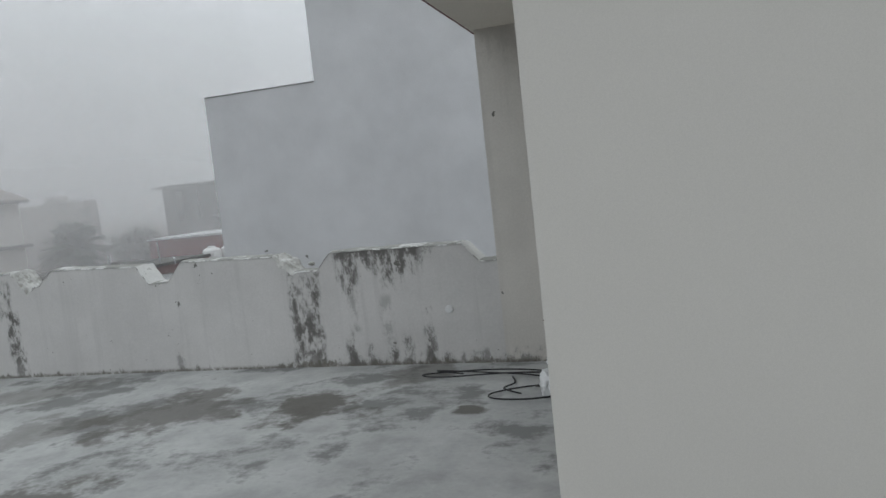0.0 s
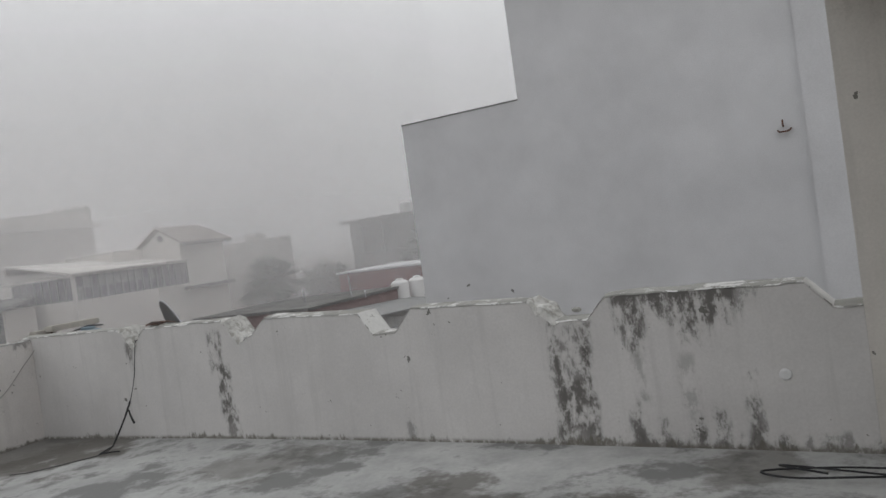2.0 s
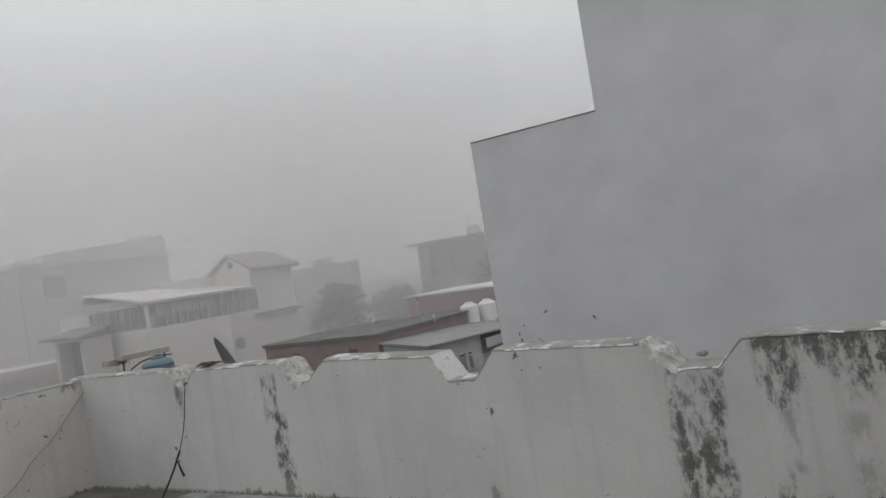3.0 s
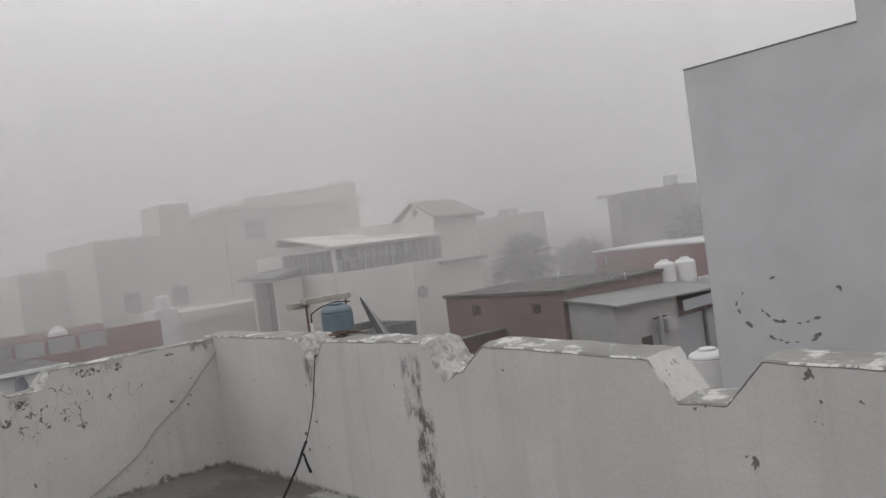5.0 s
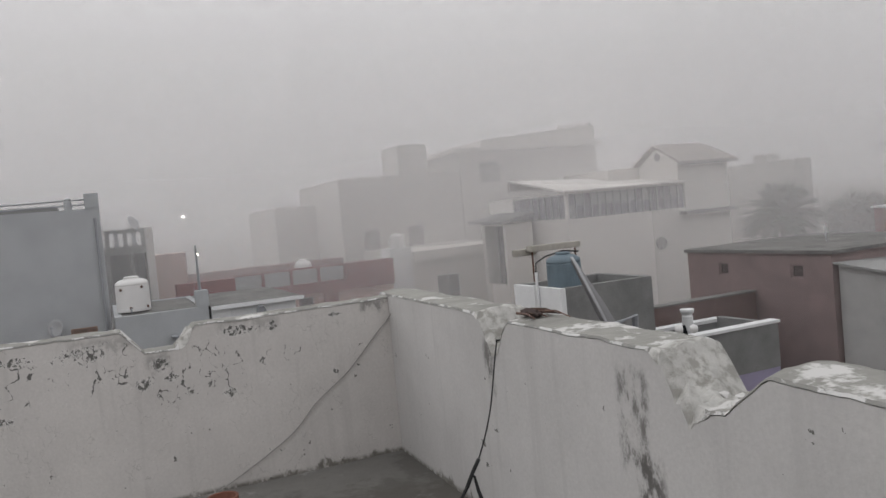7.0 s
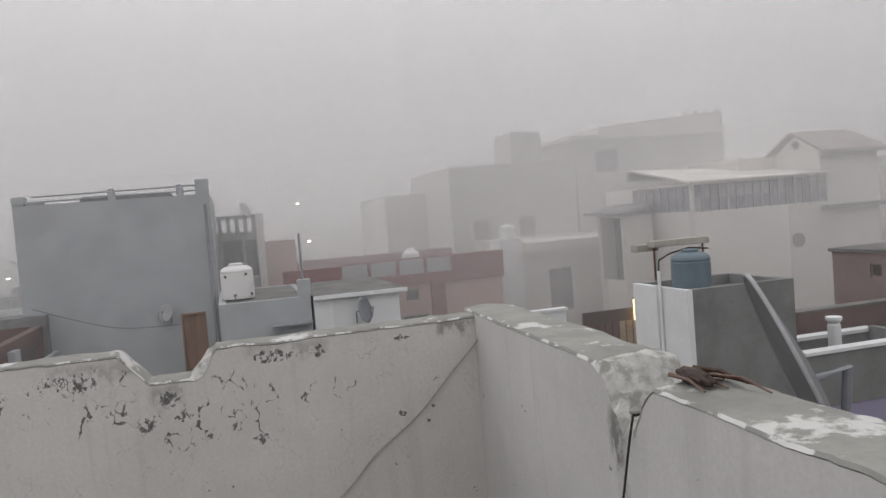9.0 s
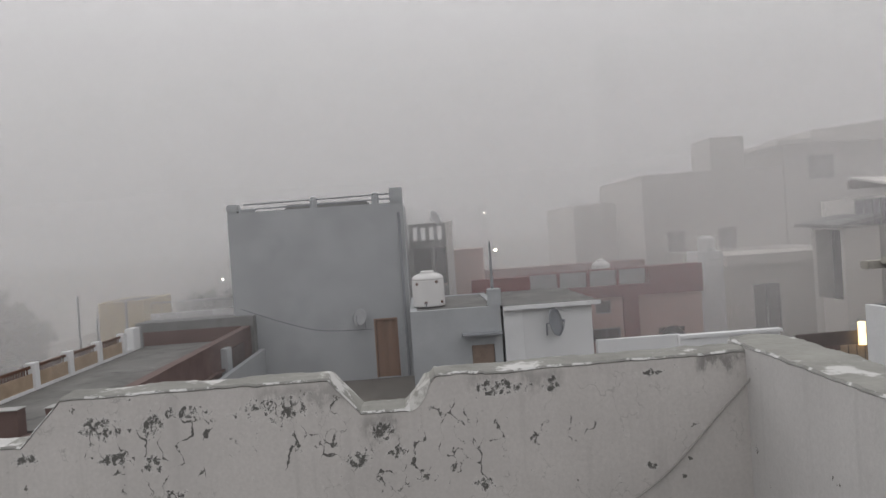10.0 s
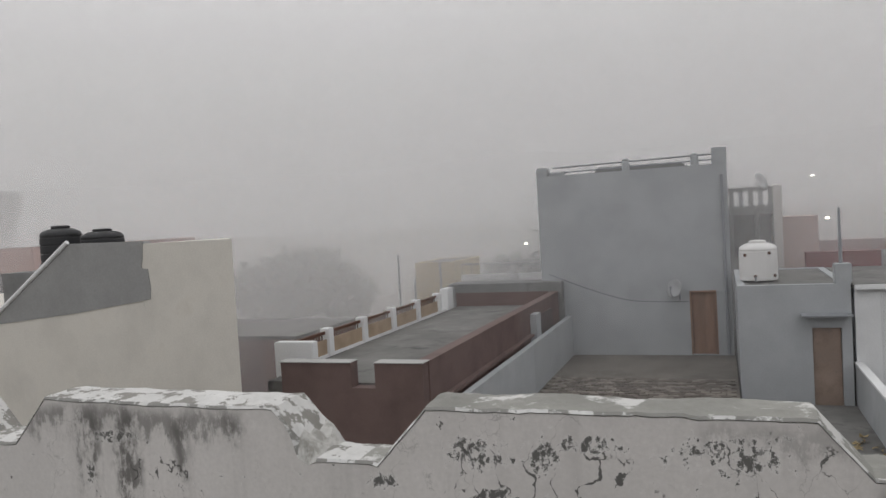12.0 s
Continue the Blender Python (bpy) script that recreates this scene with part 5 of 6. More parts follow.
part("tin_roof", bm, "render", sh, "weathered sloping sheet roof")
part("fascia", box(-18.36, -18.32, 28.6, 35.2, -2.05, -1.66), "bluewall", sh)
for i in range(3):
    part("shutter", box(-18.89, -18.84, 28.8 + 2.05 * i, 30.7 + 2.05 * i, -5.0, -2.35), "bluewall", sh, "blue-grey steel shutter")
    part("post", box(-18.8, -18.7, 28.68 + 2.05 * i, 28.78 + 2.05 * i, -5.0, -1.7), "greymetal", sh)
part("window", box(-18.62, -18.57, 26.1, 26.7, -3.2, -2.6), "dim_shutter_and_shade", sh)
part("air_cooler", box(-18.6, -18.2, 27.2, 27.9, -2.6, -2.1, bevel=0.03), "pale_render", sh)
pole = thing("service_pole", "pale round pole beside the shed", "pole", at=(-18.3, 26.9, GROUND))
part("shaft", tube([(-18.3, 26.9, GROUND), (-18.3, 26.9, -1.9)], 0.10, 10), "tin", pole)
part("arm", tube([(-18.3, 26.5, -2.0), (-18.3, 27.3, -2.0)], 0.03), "rust", pole)
for i, (x, y) in enumerate(((-20.75, 31.5), (-20.3, 32.35))):
    water_tank("water_tank", "white plastic water tank on the shed roof", (x, y, -1.36), 0.42, 1.05, "tankwhite", "white roof tanks")
water_tank("water_tank", "white plastic water tank on a brick stand by the neighbour", (-13.5, 21.5, -3.0), 0.50, 1.0, "tankwhite", "white roof tanks")
t = thing("tank_stand", "brick stand under a water tank", "stand", at=(-13.2, 21.5, GROUND))
part("plinth", box(-14.3, -12.7, 20.7, 22.3, GROUND, -3.0), "plaster", t)

for x, z in ((-23.20, -0.03), (-19.93, -0.43), (-20.66, 0.32)):
    p_ = thing("roof_rod", "thin pale knotted rod standing on the red house roof", "rod", "roof rods", at=(x, 27.5, -0.68))
    part("shaft", tube([(x, 27.5, -0.68), (x - 0.03, 27.5, z)], 0.022, 6), "tin", p_)
    for k in range(5):
        zz = -0.4 + (z + 0.4) * k / 5
        part("knot", lathe([(0, -0.02), (0.05, 0), (0, 0.02)], 8, (x - 0.02, 27.5, zz)), "white", p_)

ru = closed_house("red_upper_house", "dark red house with a pale roof edge behind the tanks", -29.1, -18.0, 38.0, 46.0, GROUND, -0.05, "maroon", rim=0.02)
part("roof_edge", box(-29.2, -17.9, 37.9, 46.0, -0.045, 0.05), "white", ru)
fh = closed_house("grey_house", "unplastered grey house with a roof slab and dark openings", -33.6, -28.1, 46.0, 52.0, GROUND, 3.12, "plaster", holes_s=[(-32.6, -31.2, 0.9, 2.8), (-30.9, -30.1, 0.9, 2.8)])
part("roof_slab", box(-34.1, -28.0, 45.4, 52.0, 3.122, 3.32), "roof", fh)
part("room_back", box(-33.2, -28.4, 47.6, 47.7, 0.0, 3.1), "plaster", fh)
part("stair_wall", box(-28.1, -26.0, 46.2, 50.0, GROUND, 1.75), "plaster", fh)
water_tank("water_tank", "small pale tank on the grey house roof", (-29.9, 48.0, 3.32), 0.45, 0.85, "tankwhite", "white roof tanks")

# ---- villa with the glazed veranda ----
vx = -34.3
vl = closed_house("villa", "pale villa with a glazed veranda under a white sheet roof", -42.0, vx, 24.3, 31.4, GROUND, 2.0, "villa_white", holes_e=[(24.4, 31.3, 0.78, 1.94)], holes_s=[(-39.3, -34.45, 0.80, 1.94)])
glazing = part("veranda_frame", box(vx - 0.10, vx - 0.02, 24.4, 31.3, 1.36, 1.40), "tin", vl, "pale metal frame of the veranda glazing")
rnd = random.Random(77)
for i in range(16):
    y0 = 24.4 + 6.9 * i / 16
    part("mullion", box(vx - 0.11, vx - 0.01, y0 - (0.05 if i % 4 == 0 else 0.025), y0 + (0.05 if i % 4 == 0 else 0.025), 0.782, 1.938), "tin", glazing)
    for z0, z1 in ((0.782, 1.36), (1.40, 1.938)):
        part("pane", box(vx - 0.08, vx - 0.07, y0 + 0.02, y0 + 0.41, z0, z1), "paleglass" if rnd.random() < 0.6 else "veranda_glass", glazing)
window(vl, "y", 24.3, -39.3, -34.45, 0.80, 1.94, 8, 0.12, "tin", pane_mat="paleglass")
bm = bm_new()
q = [(vx + 0.35, 24.0, 2.02), (vx + 0.35, 31.4, 2.02), (-39.0, 31.4, 2.55), (-39.0, 24.0, 2.85)]
a = [bm.verts.new(v) for v in q]
b_ = [bm.verts.new((x, y, z + 0.08)) for x, y, z in q]
bm.faces.new(a[::-1])
bm.faces.new(b_)
for i in range(4):
    bm.faces.new((a[i], a[(i + 1) % 4], b_[(i + 1) % 4], b_[i]))
part("sheet_roof", bm, "villa_white", vl, "white sheet roof over the veranda")
part("tower_wall", box(-37.3, vx - 0.02, 31.402, 34.2, GROUND, 3.02), "villa_white", vl)
part("tower_wall", box(-37.3, vx - 0.02, 31.0, 31.40, 2.15, 3.02), "villa_white", vl)
part("rear_block", box(-41.5, -37.32, 29.0, 33.5, GROUND, 3.05), "beige", vl)
RX, RZ = -35.75, 3.98
bm = bm_new()
g0 = [bm.verts.new((x, 31.0, z)) for x, z in ((-37.3, 3.022), (vx - 0.02, 3.022), (RX, RZ - 0.06))]
g1 = [bm.verts.new((x, 31.2, z)) for x, z in ((-37.3, 3.022), (vx - 0.02, 3.022), (RX, RZ - 0.06))]
bm.faces.new(g0)
bm.faces.new(g1[::-1])
for i in range(3):
    bm.faces.new((g0[i], g0[(i + 1) % 3], g1[(i + 1) % 3], g1[i]))
part("gable", bm, "villa_white", vl)
for q in ([(-33.85, 30.7, 2.98), (-33.85, 34.5, 2.98), (RX, 33.9, RZ), (RX, 30.7, RZ)], [(-37.65, 30.7, 2.98), (-37.65, 34.5, 2.98), (RX, 33.9, RZ), (RX, 30.7, RZ)]):
    bm = bm_new()
    a = [bm.verts.new(v) for v in q]
    b_ = [bm.verts.new((x, y, z + 0.09)) for x, y, z in q]
    bm.faces.new(a[::-1])
    bm.faces.new(b_)
    for i in range(4):
        bm.faces.new((a[i], a[(i + 1) % 4], b_[(i + 1) % 4], b_[i]))
    part("roof", bm, "tile", vl, "faded tiled gable roof")
part("fascia", box(-33.87, -33.83, 30.7, 34.5, 2.86, 2.975), "plaster", vl)
part("parapet_edge", box(-39.2, -39.0, 24.0, 31.3, 2.4, 2.78), "tile", vl, "brown edge behind the sheet roof")
bm = lathe([(0, 0), (0.2, 0), (0.2, 0.05), (0, 0.05)], 20)
bmesh.ops.transform(bm, matrix=Matrix.Translation((RX, 31.0, 3.42)) @ Matrix.Rotation(radians(90), 4, "X"), verts=bm.verts)
part("round_vent", bm, "plaster", vl)
part("ledge", box(vx, vx + 0.5, 30.9, 34.3, 0.42, 0.60), "plaster", vl)
bm = lathe([(0, 0), (0.32, 0), (0.32, 0.06), (0.22, 0.06), (0.22, 0.03), (0, 0.03)], 24)
bmesh.ops.transform(bm, matrix=Matrix.Translation((vx, 29.6, -0.86)) @ Matrix.Rotation(radians(90), 4, "Y"), verts=bm.verts)
part("round_vent", bm, "plaster", vl)

# A wide opening with a dark panel stands in for the shaded south wall.
sd = closed_house("stair_cabin", "beige stair cabin with a sloping slab roof and a darkened south side", -39.5, -37.0, 22.45, 23.95, GROUND, 0.78, "beige", holes_s=[(-39.2, -37.25, -2.2, 0.72)], deck=False)
part("doorway", box(-39.25, -37.2, 23.2, 23.3, -2.3, 0.75), "dark_glass_and_shade", sd)
bm = bm_new()
q = [(-36.7, 22.1, 0.80), (-36.7, 23.98, 1.14), (-40.3, 23.98, 1.2), (-40.3, 22.1, 0.90)]
a = [bm.verts.new(v) for v in q]
b_ = [bm.verts.new((x, y, z + 0.14)) for x, y, z in q]
bm.faces.new(a[::-1])
bm.faces.new(b_)
for i in range(4):
    bm.faces.new((a[i], a[(i + 1) % 4], b_[(i + 1) % 4], b_[i]))
part("roof_slab", bm, "plaster", sd)

# ---- pink house with the maroon parapet ----
pe = closed_house("rose_house", "dusty pink house with a maroon roof parapet", -46.0, -38.0, 7.2, 16.8, GROUND, -1.42, "pink", holes_e=[(12.1, 13.3, -3.3, -2.72), (12.3, 12.95, -2.1, -1.56), (14.9, 16.0, -5.5, -2.85)])
part("maroon_wall", box(-38.0, -37.9, 7.2, 11.9, GROUND, -1.42), "maroon", pe)
part("maroon_wall", box(-38.0, -37.9, 13.45, 14.1, GROUND, -1.42), "maroon", pe)
window(pe, "x", -38.0, 12.1, 13.3, -3.3, -2.72, 2, -0.12)
window(pe, "x", -38.0, 12.3, 12.95, -2.1, -1.56, 1, -0.12)
# A dark disc at the wall face stands in for the shade inside the arch.
bm = lathe([(0, 0), (0.57, 0), (0.57, 0.1), (0, 0.1)], 28)
bmesh.ops.transform(bm, matrix=Matrix.Translation((-37.995, 15.45, -3.38)) @ Matrix.Rotation(radians(90), 4, "Y"), verts=bm.verts)
part("arch_recess", bm, "dark_glass_and_shade", pe)
part("parapet", box(-38.25, -37.85, 7.2, 9.6, -1.42, -0.32), "maroon", pe)
part("parapet", box(-38.25, -37.85, 14.6, 16.85, -1.42, -0.24), "maroon", pe)
part("parapet", box(-38.25, -37.85, 9.6, 14.6, -1.42, -0.95), "maroon", pe)
for i in range(4):
    part("rail_panel", box(-38.1, -38.04, 9.65 + 1.24 * i, 10.75 + 1.24 * i, -0.92, -0.32), "tin", pe)
    part("rail_post", box(-38.15, -37.95, 10.76 + 1.24 * i, 10.88 + 1.24 * i, -0.95, -0.22), "maroon", pe)
part("rail", box(-38.12, -38.0, 9.6, 14.6, -0.30, -0.22), "maroon", pe)
part("rear_parapet", box(-46.0, -45.7, 7.2, 16.8, -1.42, -0.3), "maroon", pe)
part("stair_head", box(-45.5, -43.0, 5.8, 8.2, -1.4, 0.9), "pink", pe)
water_tank("water_tank", "small white roof tank on the dusty pink house", (-42.0, 13.6, -1.42), 0.42, 1.4, "tankwhite", "white roof tanks")

# ---- white house with the square column ----
wt = closed_house("white_house", "white house with a tall square column and dark window", -50.0, -42.0, 19.4, 26.0, GROUND, -0.75, "beige", holes_e=[(20.8, 22.1, -3.9, -1.7), (24.0, 24.7, -3.2, -1.6)])
window(wt, "x", -42.0, 20.8, 22.1, -3.9, -1.7, 2, -0.12)
window(wt, "x", -42.0, 24.0, 24.7, -3.2, -1.6, 1, -0.12)
part("column", box(-43.4, -41.9, 18.2, 19.4, GROUND, 0.0), "white", wt)
part("roof_slab", box(-50.0, -41.5, 19.42, 26.2, -0.75, -0.25), "beige", wt)
water_tank("water_tank", "white roof tank on the square column", (-42.6, 18.9, 0.0), 0.4, 0.75, "tankwhite", "white roof tanks")
pl = thing("porch_lamp", "warm lit porch lamp on a beige wall", "lamp", at=(-31.1, 19.43, GROUND))
part("post", tube([(-31.1, 19.43, GROUND), (-31.1, 19.43, -2.07)], 0.05), "greymetal", pl)
part("lit_tube", tube([(-30.9, 19.40, -2.90), (-30.9, 19.40, -2.15)], 0.12), "tube", pl, "warm lit lamp tube")

bf = thing("yard_fence", "dark brown plank fence below the porch lamp", "fence", at=(-31, 18.5, GROUND))
part("fence_panel", box(-31.15, -31.05, 17.3, 19.9, GROUND, -2.45), "dim_shutter_and_shade", bf)
for i in range(9):
    part("plank", box(-31.045, -31.01, 17.32 + 0.28 * i, 17.56 + 0.28 * i, GROUND, -2.9), "tan" if i > 4 else "brown", bf)

# ---- balcony house behind the blue one ----
bx0, by0, by1 = -41.0, 4.66, 6.68
bh = closed_house("balcony_house", "grey house with a pierced roof parapet and open veranda", -46.0, bx0, by0, by1, GROUND, 1.28, "plaster", holes_e=[(4.75, 6.36, -0.65, 1.10)], rim=0.02)
part("side_pillar", box(-42.2, bx0 + 0.06, 6.38, 6.70, GROUND, 2.25), "beige", bh)
# Back wall coloured dark to give the open veranda its shade.
part("veranda_back", box(-43.0, -42.9, by0 + 0.2, 6.38, -0.65, 1.15), "dark_glass_and_shade", bh)
part("veranda_column", tube([(-41.3, 5.75, -0.65), (-41.3, 5.75, 1.12)], 0.10, 12), "plaster", bh)
part("parapet_rail", box(-41.2, bx0 + 0.04, by0, 6.38, 2.05, 2.22), "plaster", bh)
for i in range(5):
    part("baluster", box(-41.15, bx0, 4.72 + 0.37 * i, 4.90 + 0.37 * i, 1.48, 2.05), "bluewall" if i % 2 else "plaster", bh)
part("parapet_base", box(-41.2, bx0 + 0.05, by0, 6.38, 1.282, 1.48), "plaster", bh)
dish("satellite_dish", "small white dish on the pierced parapet", (-41.0, 5.9, 2.42), 0.36, (0.6, 0.8, 0.5), "tin")

# ---- yellow house, far fence ----
yh = closed_house("yellow_house", "small pale yellow house in the fog", -46.0, -42.0, -9.75, -7.7, GROUND, -0.4, "yellow", rim=0.02)
rt = closed_house("rail_terrace_house", "low grey house with a railed roof terrace", -48.0, -42.0, -7.4, -2.0, GROUND, -1.4, "plaster", rim=0.02)
part("parapet", box(-42.1, -41.95, -7.4, -2.0, -1.4, -1.05), "white", rt)
part("rail", tube([(-42.0, -7.35, -0.55), (-42.0, -2.0, -0.55)], 0.03), "greymetal", rt)
for i in range(12):
    part("baluster", tube([(-42.0, -7.35 + 0.47 * i, -1.05), (-42.0, -7.35 + 0.47 * i, -0.55)], 0.018, 6), "greymetal", rt)
for x, y, z0, z1 in ((-38.0, -8.9, GROUND, 0.2), (-37.0, -6.6, GROUND, -0.1), (-36.6, -7.6, GROUND, -0.7)):
    p_ = thing("utility_pole", "thin weathered utility pole", "pole", "utility poles", at=(x, y, z0))
    part("shaft", tube([(x, y, z0), (x, y, z1)], 0.06, 8, r1=0.04), "greymetal", p_)
fw = thing("boundary_wall", "long pale boundary wall by the road", "wall", at=(-60, -22, GROUND))
part("wall", box(-95, -42, -22.2, -22.0, GROUND, GROUND + 2.4), "beige", fw)
fw = thing("boundary_wall", "long pale boundary wall by the road", "wall", at=(-60, -16, GROUND))
part("wall", box(-95, -44, -15.2, -15.0, GROUND, GROUND + 1.8), "beige", fw)

# ---- big pale buildings deep in the fog ----
hb = closed_house("apartment_house", "large pale building dim in the fog", -58.0, -50.0, 26.6, 37.5, GROUND, 5.448, "beige", holes_e=[(28.0, 29.6, 3.4, 4.8)])
part("roof_slab", box(-58.5, -49.2, 25.9, 37.6, 5.45, 5.70), "beige", hb)
bm = bm_new()
q = [(-56.0, 28.3), (-50.0, 28.3), (-50.0, 37.5), (-56.0, 37.5)]
a, b_ = [bm.verts.new((*p_, 5.702)) for p_ in q], [bm.verts.new((*p_, 6.25 if p_[1] < 30 else 6.95)) for p_ in q]
bm.faces.new(a[::-1])
bm.faces.new(b_)
for i in range(4):
    bm.faces.new((a[i], a[(i + 1) % 4], b_[(i + 1) % 4], b_[i]))
part("upper_storey", bm, "beige", hb)
for i in range(4):
    part("roof_stub", box(-50.3, -50.0, 34.6 + 0.8 * i, 34.85 + 0.8 * i, 6.7, 7.02 + 0.03 * i), "beige", hb)
window(hb, "x", -50.0, 28.0, 29.6, 3.4, 4.8, 2, -0.12)
h2 = closed_house("apartment_house", "pale flat-roofed building dim in the fog", -60.0, -50.0, 18.2, 26.5, GROUND, 4.3, "beige", holes_e=[(19.5, 20.6, -0.5, 1.0), (22.5, 23.6, -0.5, 1.0)])
part("stair_tower", box(-53.0, -50.0, 22.3, 24.3, 4.3, 6.2), "beige", h2)
window(h2, "x", -50.0, 19.5, 20.6, -0.5, 1.0, 2, -0.12)
window(h2, "x", -50.0, 22.5, 23.6, -0.5, 1.0, 2, -0.12)
h3 = closed_house("apartment_house", "dim low building beside the tall one", -66.0, -56.0, 15.4, 20.0, GROUND, 3.0, "beige")
h4 = closed_house("corner_house", "pale house with a stair head behind the villa", -41.5, -36.0, 41.0, 42.3, GROUND, 2.85, "beige")
part("stair_tower", box(-39.0, -38.0, 41.0, 42.0, 2.85, 3.32), "beige", h4)
wt_ = thing("water_tower", "faint round water tower far off in the fog", "water tower", at=(-60, -57.6, GROUND))
part("bowl", lathe([(0, 3.6), (0.8, 3.7), (1.5, 4.6), (1.6, 6.2), (0.9, 6.6), (0, 6.7)], 24, (-60, -57.6, 0)), "plaster", wt_)
part("shaft", tube([(-60, -57.6, GROUND), (-60, -57.6, 3.7)], 0.5, 14), "plaster", wt_)


# ---- trees ----
def tree(name, label, at, height, crown, seed, leaves=900, palm=False, big=1.0):
    """A tapered trunk with forked limbs and a crown of many small leaf blades."""
    rnd_ = random.Random(seed)
    t_ = thing(name, label, "tree", at=at)
    base = Vector(at)
    topv = base + Vector((rnd_.uniform(-0.3, 0.3), rnd_.uniform(-0.3, 0.3), height * 0.62))
    bm_ = tube(glide([base, base.lerp(topv, 0.5) + Vector((0.15, -0.1, 0)), topv], 4), 0.05 * height ** 0.7, 8, r1=0.02 * height ** 0.7)
    tips = []
    lf = bm_new()

    def blade(p_, d_, ln, wd):
        s_ = d_.cross(Vector((rnd_.uniform(-1, 1), rnd_.uniform(-1, 1), rnd_.uniform(-1, 1)))).normalized() * wd
        v_ = [lf.verts.new(p_), lf.verts.new(p_ + d_ * ln * 0.5 + s_), lf.verts.new(p_ + d_ * ln), lf.verts.new(p_ + d_ * ln * 0.5 - s_)]
        lf.faces.new(v_)

    if palm:
        for i in range(84):
            a_, el = rnd_.random() * math.tau, rnd_.uniform(-0.35, 1.45)
            d_ = Vector((math.cos(a_) * math.cos(el), math.sin(a_) * math.cos(el), math.sin(el)))
            arc = [topv + d_ * crown * k_ + Vector((0, 0, -0.32 * crown * k_ * k_)) for k_ in (0, 0.25, 0.5, 0.75, 1.0)]
            tube(arc, 0.03, 5, bm_, 0.008)
            for k_ in range(22):
                f_ = 0.12 + 0.88 * k_ / 22
                p_ = topv + d_ * crown * f_ + Vector((0, 0, -0.32 * crown * f_ * f_))
                for sgn in (-1, 1):
                    blade(p_, (d_ * 0.5 + sgn * d_.cross(Vector((0, 0, 1))) * 0.9 + Vector((0, 0, -0.35))).normalized(), 0.30 * crown, 0.06)
    else:
        for i in range(9):
            a_ = i * 2.4 + rnd_.random()
            start = base.lerp(topv, rnd_.uniform(0.55, 1.0))
            tip = start + Vector((math.cos(a_) * crown * rnd_.uniform(0.4, 0.95), math.sin(a_) * crown * rnd_.uniform(0.4, 0.95), height * rnd_.uniform(0.05, 0.36)))
            tube(glide([start, start.lerp(tip, 0.5) + Vector((0, 0, 0.2)), tip], 3), 0.018 * height ** 0.7, 6, bm_, 0.006 * height ** 0.7)
            tips += [tip, start.lerp(tip, 0.7)]
        for i in range(leaves):
            c_ = rnd_.choice(tips)
            o_ = Vector((rnd_.gauss(0, 1), rnd_.gauss(0, 1), rnd_.gauss(0, 0.7))) * crown * 0.26
            d_ = Vector((rnd_.uniform(-1, 1), rnd_.uniform(-1, 1), rnd_.uniform(-0.6, 0.6))).normalized()
            blade(c_ + o_, d_, (0.40 + 0.35 * rnd_.random()) * big, 0.17 * big)
    part("trunk", bm_, "bark", t_)
    part("crown", lf, "leaf", t_)
    return t_


tree("palm_tree", "dusty palm with drooping fronds", (-34.8, 38.5, GROUND), 10.9, 2.0, 3, palm=True)
tree("tree", "dusty green tree behind the red house", (-37.4, 47.0, GROUND), 8.9, 1.7, 5, 5200)
tree("tree", "dark tree beside the pale blank wall", (-26.6, 45.0, GROUND), 9.2, 1.7, 8, 4200)
for i, (x, y, h_, c_) in enumerate(((-60, -26, 5.6, 3.0), (-63, -31, 6.0, 3.2), (-57, -22.5, 4.9, 2.5), (-52, -7.2, 6.0, 2.2), (-50, -2.2, 9.6, 1.9))):
    tree("tree", "dim rounded tree in the fog", (x, y, GROUND), h_, c_, 20 + i, 2200, big=2.0)


# ---- street lamps ----
def street_lamp(at, z, label="distant lit street lamp in the fog"):
    s_ = thing("street_lamp", label, "street lamp", "street lamps", at=(at[0], at[1], GROUND))
    part("post", tube([(at[0], at[1], GROUND), (at[0], at[1], z)], 0.09, 8, r1=0.06), "greymetal", s_)
    part("arm", tube([(at[0], at[1], z), (at[0] + 0.7, at[1], z + 0.15)], 0.05, 8), "greymetal", s_)
    part("lantern", lathe([(0, -0.06), (0.11, -0.03), (0.12, 0.03), (0, 0.06)], 12, (at[0] + 0.7, at[1], z + 0.15)), "lamp", s_, "bright lit lantern")


street_lamp((-61, 10.6), 0.2)
street_lamp((-72, 11.0), 3.2)
street_lamp((-60, -8.4), -0.5)


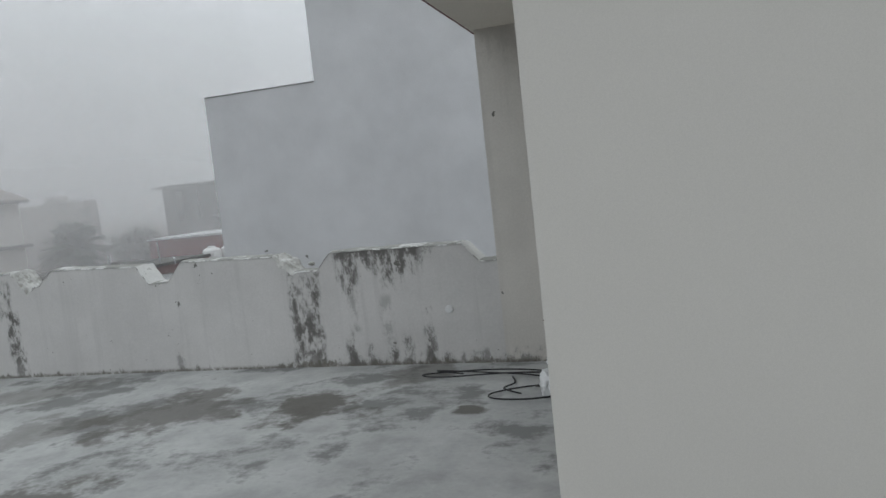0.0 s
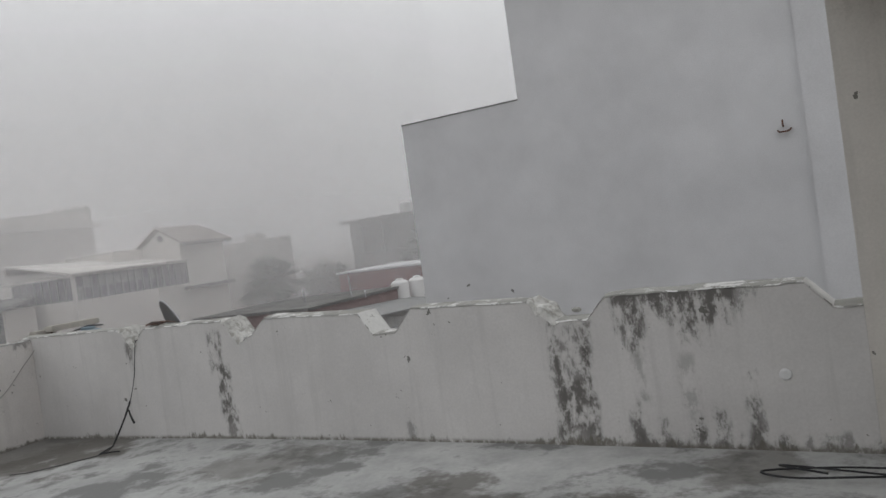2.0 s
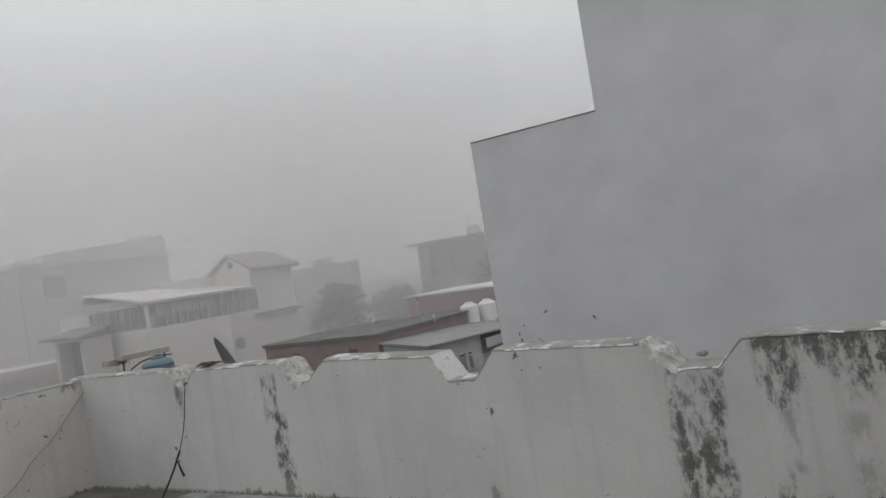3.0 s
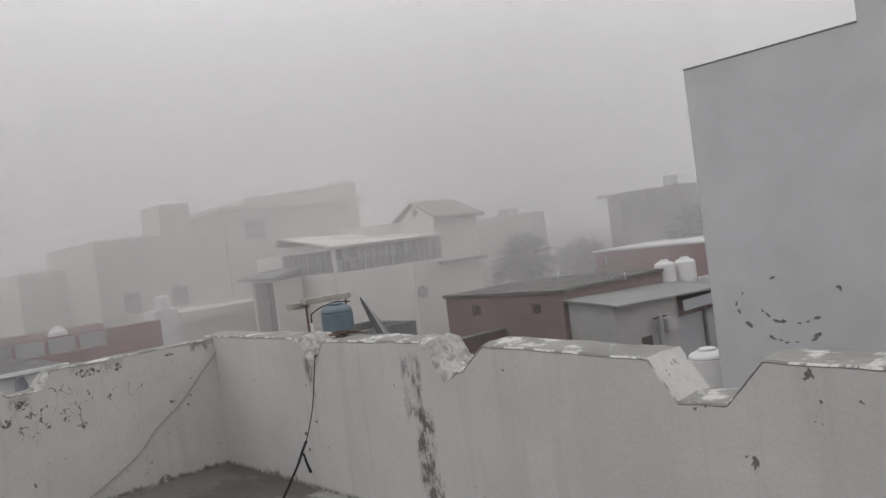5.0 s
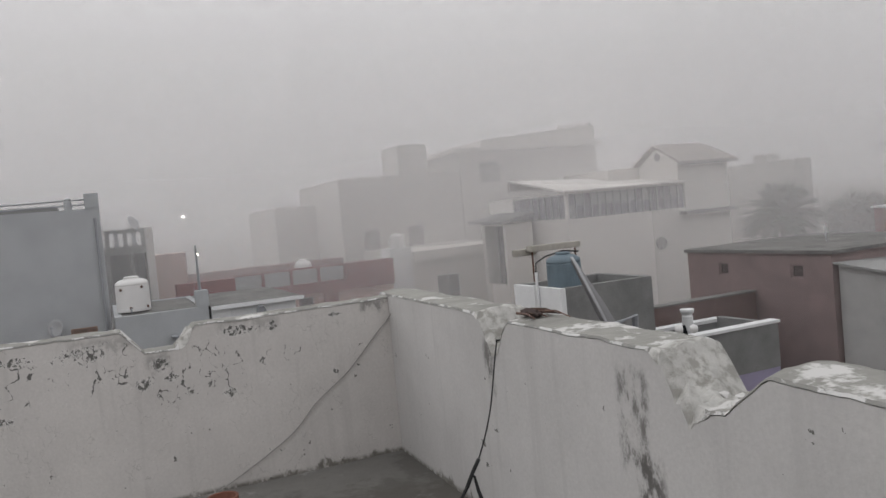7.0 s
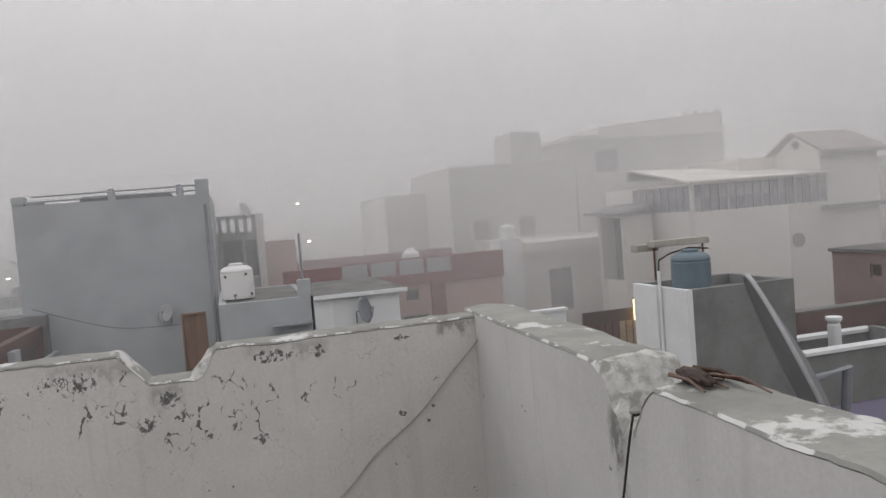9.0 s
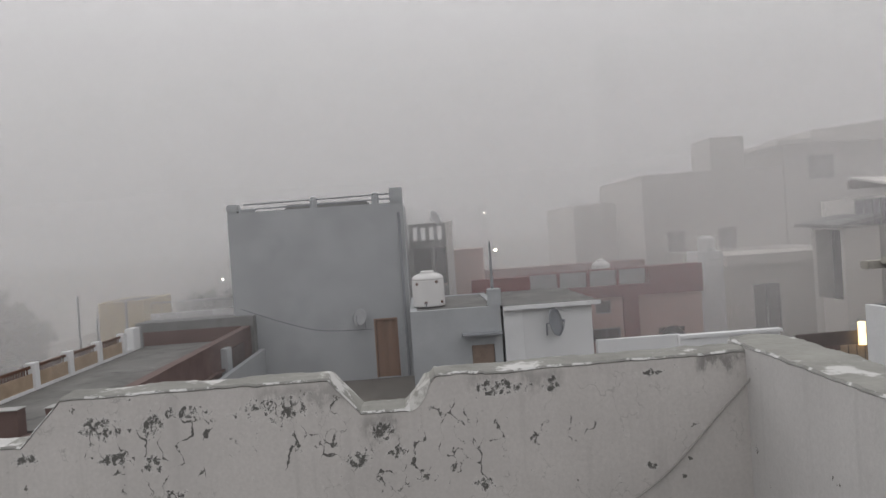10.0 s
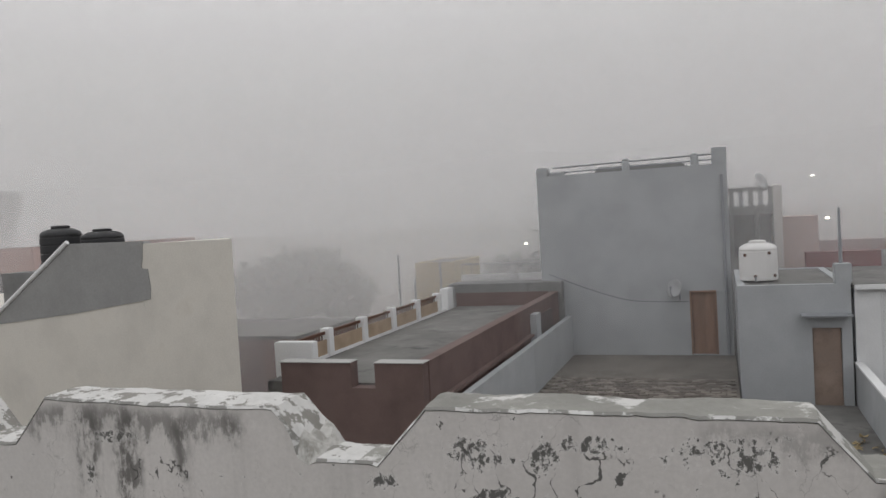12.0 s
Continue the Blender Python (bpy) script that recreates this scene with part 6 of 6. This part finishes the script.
# ---- fog haze, put in as curved see-through pale sheets, lit by the sky alone ----
def haze_sheet_material(name, density, low):
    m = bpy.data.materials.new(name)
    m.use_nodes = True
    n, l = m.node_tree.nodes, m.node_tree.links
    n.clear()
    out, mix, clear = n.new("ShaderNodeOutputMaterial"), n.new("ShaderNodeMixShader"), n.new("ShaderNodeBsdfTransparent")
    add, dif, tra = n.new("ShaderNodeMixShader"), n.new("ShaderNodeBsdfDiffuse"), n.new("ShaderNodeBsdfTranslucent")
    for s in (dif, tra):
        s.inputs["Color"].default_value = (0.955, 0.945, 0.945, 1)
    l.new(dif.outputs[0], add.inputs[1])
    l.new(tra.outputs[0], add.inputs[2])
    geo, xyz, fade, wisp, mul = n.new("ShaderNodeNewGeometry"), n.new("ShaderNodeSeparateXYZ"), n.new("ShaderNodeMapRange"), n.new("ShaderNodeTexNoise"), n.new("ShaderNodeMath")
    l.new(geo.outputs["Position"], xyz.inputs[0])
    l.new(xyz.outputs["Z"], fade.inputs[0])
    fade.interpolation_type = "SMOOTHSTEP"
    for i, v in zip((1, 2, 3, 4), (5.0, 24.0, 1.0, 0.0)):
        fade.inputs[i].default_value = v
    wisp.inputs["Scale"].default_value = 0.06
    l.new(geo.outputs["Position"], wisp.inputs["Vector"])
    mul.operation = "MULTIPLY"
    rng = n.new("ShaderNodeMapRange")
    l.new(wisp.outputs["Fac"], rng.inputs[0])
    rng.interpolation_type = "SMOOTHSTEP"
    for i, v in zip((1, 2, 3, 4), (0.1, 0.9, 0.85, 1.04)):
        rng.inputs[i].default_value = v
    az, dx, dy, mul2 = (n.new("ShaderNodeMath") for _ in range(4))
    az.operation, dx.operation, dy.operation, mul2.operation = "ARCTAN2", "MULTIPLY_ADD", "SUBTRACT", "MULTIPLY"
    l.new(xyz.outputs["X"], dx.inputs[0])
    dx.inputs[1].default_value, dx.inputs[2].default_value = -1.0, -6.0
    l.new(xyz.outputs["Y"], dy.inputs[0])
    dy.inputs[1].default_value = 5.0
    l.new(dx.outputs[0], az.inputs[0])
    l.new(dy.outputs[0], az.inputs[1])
    # Haze is set thinner by bearing, towards the north and a little towards the south.
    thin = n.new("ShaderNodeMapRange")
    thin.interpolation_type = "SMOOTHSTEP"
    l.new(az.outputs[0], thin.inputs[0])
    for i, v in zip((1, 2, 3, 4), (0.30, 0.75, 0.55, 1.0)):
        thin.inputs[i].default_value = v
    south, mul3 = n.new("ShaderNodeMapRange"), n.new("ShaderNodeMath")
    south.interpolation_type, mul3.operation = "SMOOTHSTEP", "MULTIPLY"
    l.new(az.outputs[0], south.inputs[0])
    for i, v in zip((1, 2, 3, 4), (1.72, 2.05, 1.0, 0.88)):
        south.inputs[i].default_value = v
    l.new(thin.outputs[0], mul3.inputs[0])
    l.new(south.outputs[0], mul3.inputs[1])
    # Haze changes from low to density with height above the ground.
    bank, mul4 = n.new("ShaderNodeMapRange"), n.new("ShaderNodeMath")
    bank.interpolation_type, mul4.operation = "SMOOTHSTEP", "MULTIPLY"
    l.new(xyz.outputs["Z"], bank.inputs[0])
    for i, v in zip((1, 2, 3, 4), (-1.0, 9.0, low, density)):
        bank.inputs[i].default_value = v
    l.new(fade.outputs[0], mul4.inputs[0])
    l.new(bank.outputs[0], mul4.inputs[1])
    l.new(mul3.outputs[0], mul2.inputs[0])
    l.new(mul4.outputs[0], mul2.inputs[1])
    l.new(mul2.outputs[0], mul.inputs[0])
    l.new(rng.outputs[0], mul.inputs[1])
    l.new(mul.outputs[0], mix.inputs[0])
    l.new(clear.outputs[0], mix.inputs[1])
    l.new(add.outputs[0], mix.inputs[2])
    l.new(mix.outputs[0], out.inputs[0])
    return m


# Sheets add haze by distance; the farthest is densest low down, over the horizon.
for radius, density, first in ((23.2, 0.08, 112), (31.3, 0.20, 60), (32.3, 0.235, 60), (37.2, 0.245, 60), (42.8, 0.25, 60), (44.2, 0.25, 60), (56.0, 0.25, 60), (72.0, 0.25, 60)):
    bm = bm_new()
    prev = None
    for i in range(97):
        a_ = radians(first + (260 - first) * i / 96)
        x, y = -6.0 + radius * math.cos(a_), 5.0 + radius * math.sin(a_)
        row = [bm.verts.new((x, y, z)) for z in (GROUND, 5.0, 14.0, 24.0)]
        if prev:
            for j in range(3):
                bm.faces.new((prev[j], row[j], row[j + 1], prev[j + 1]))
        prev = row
    tagged(part("fog_bank", bm, haze_sheet_material("sheet_haze", density, 0.62 if radius > 70 else density)), "thin pale sheet standing in for the haze of the fog", "fog", "fog banks", "stuff")
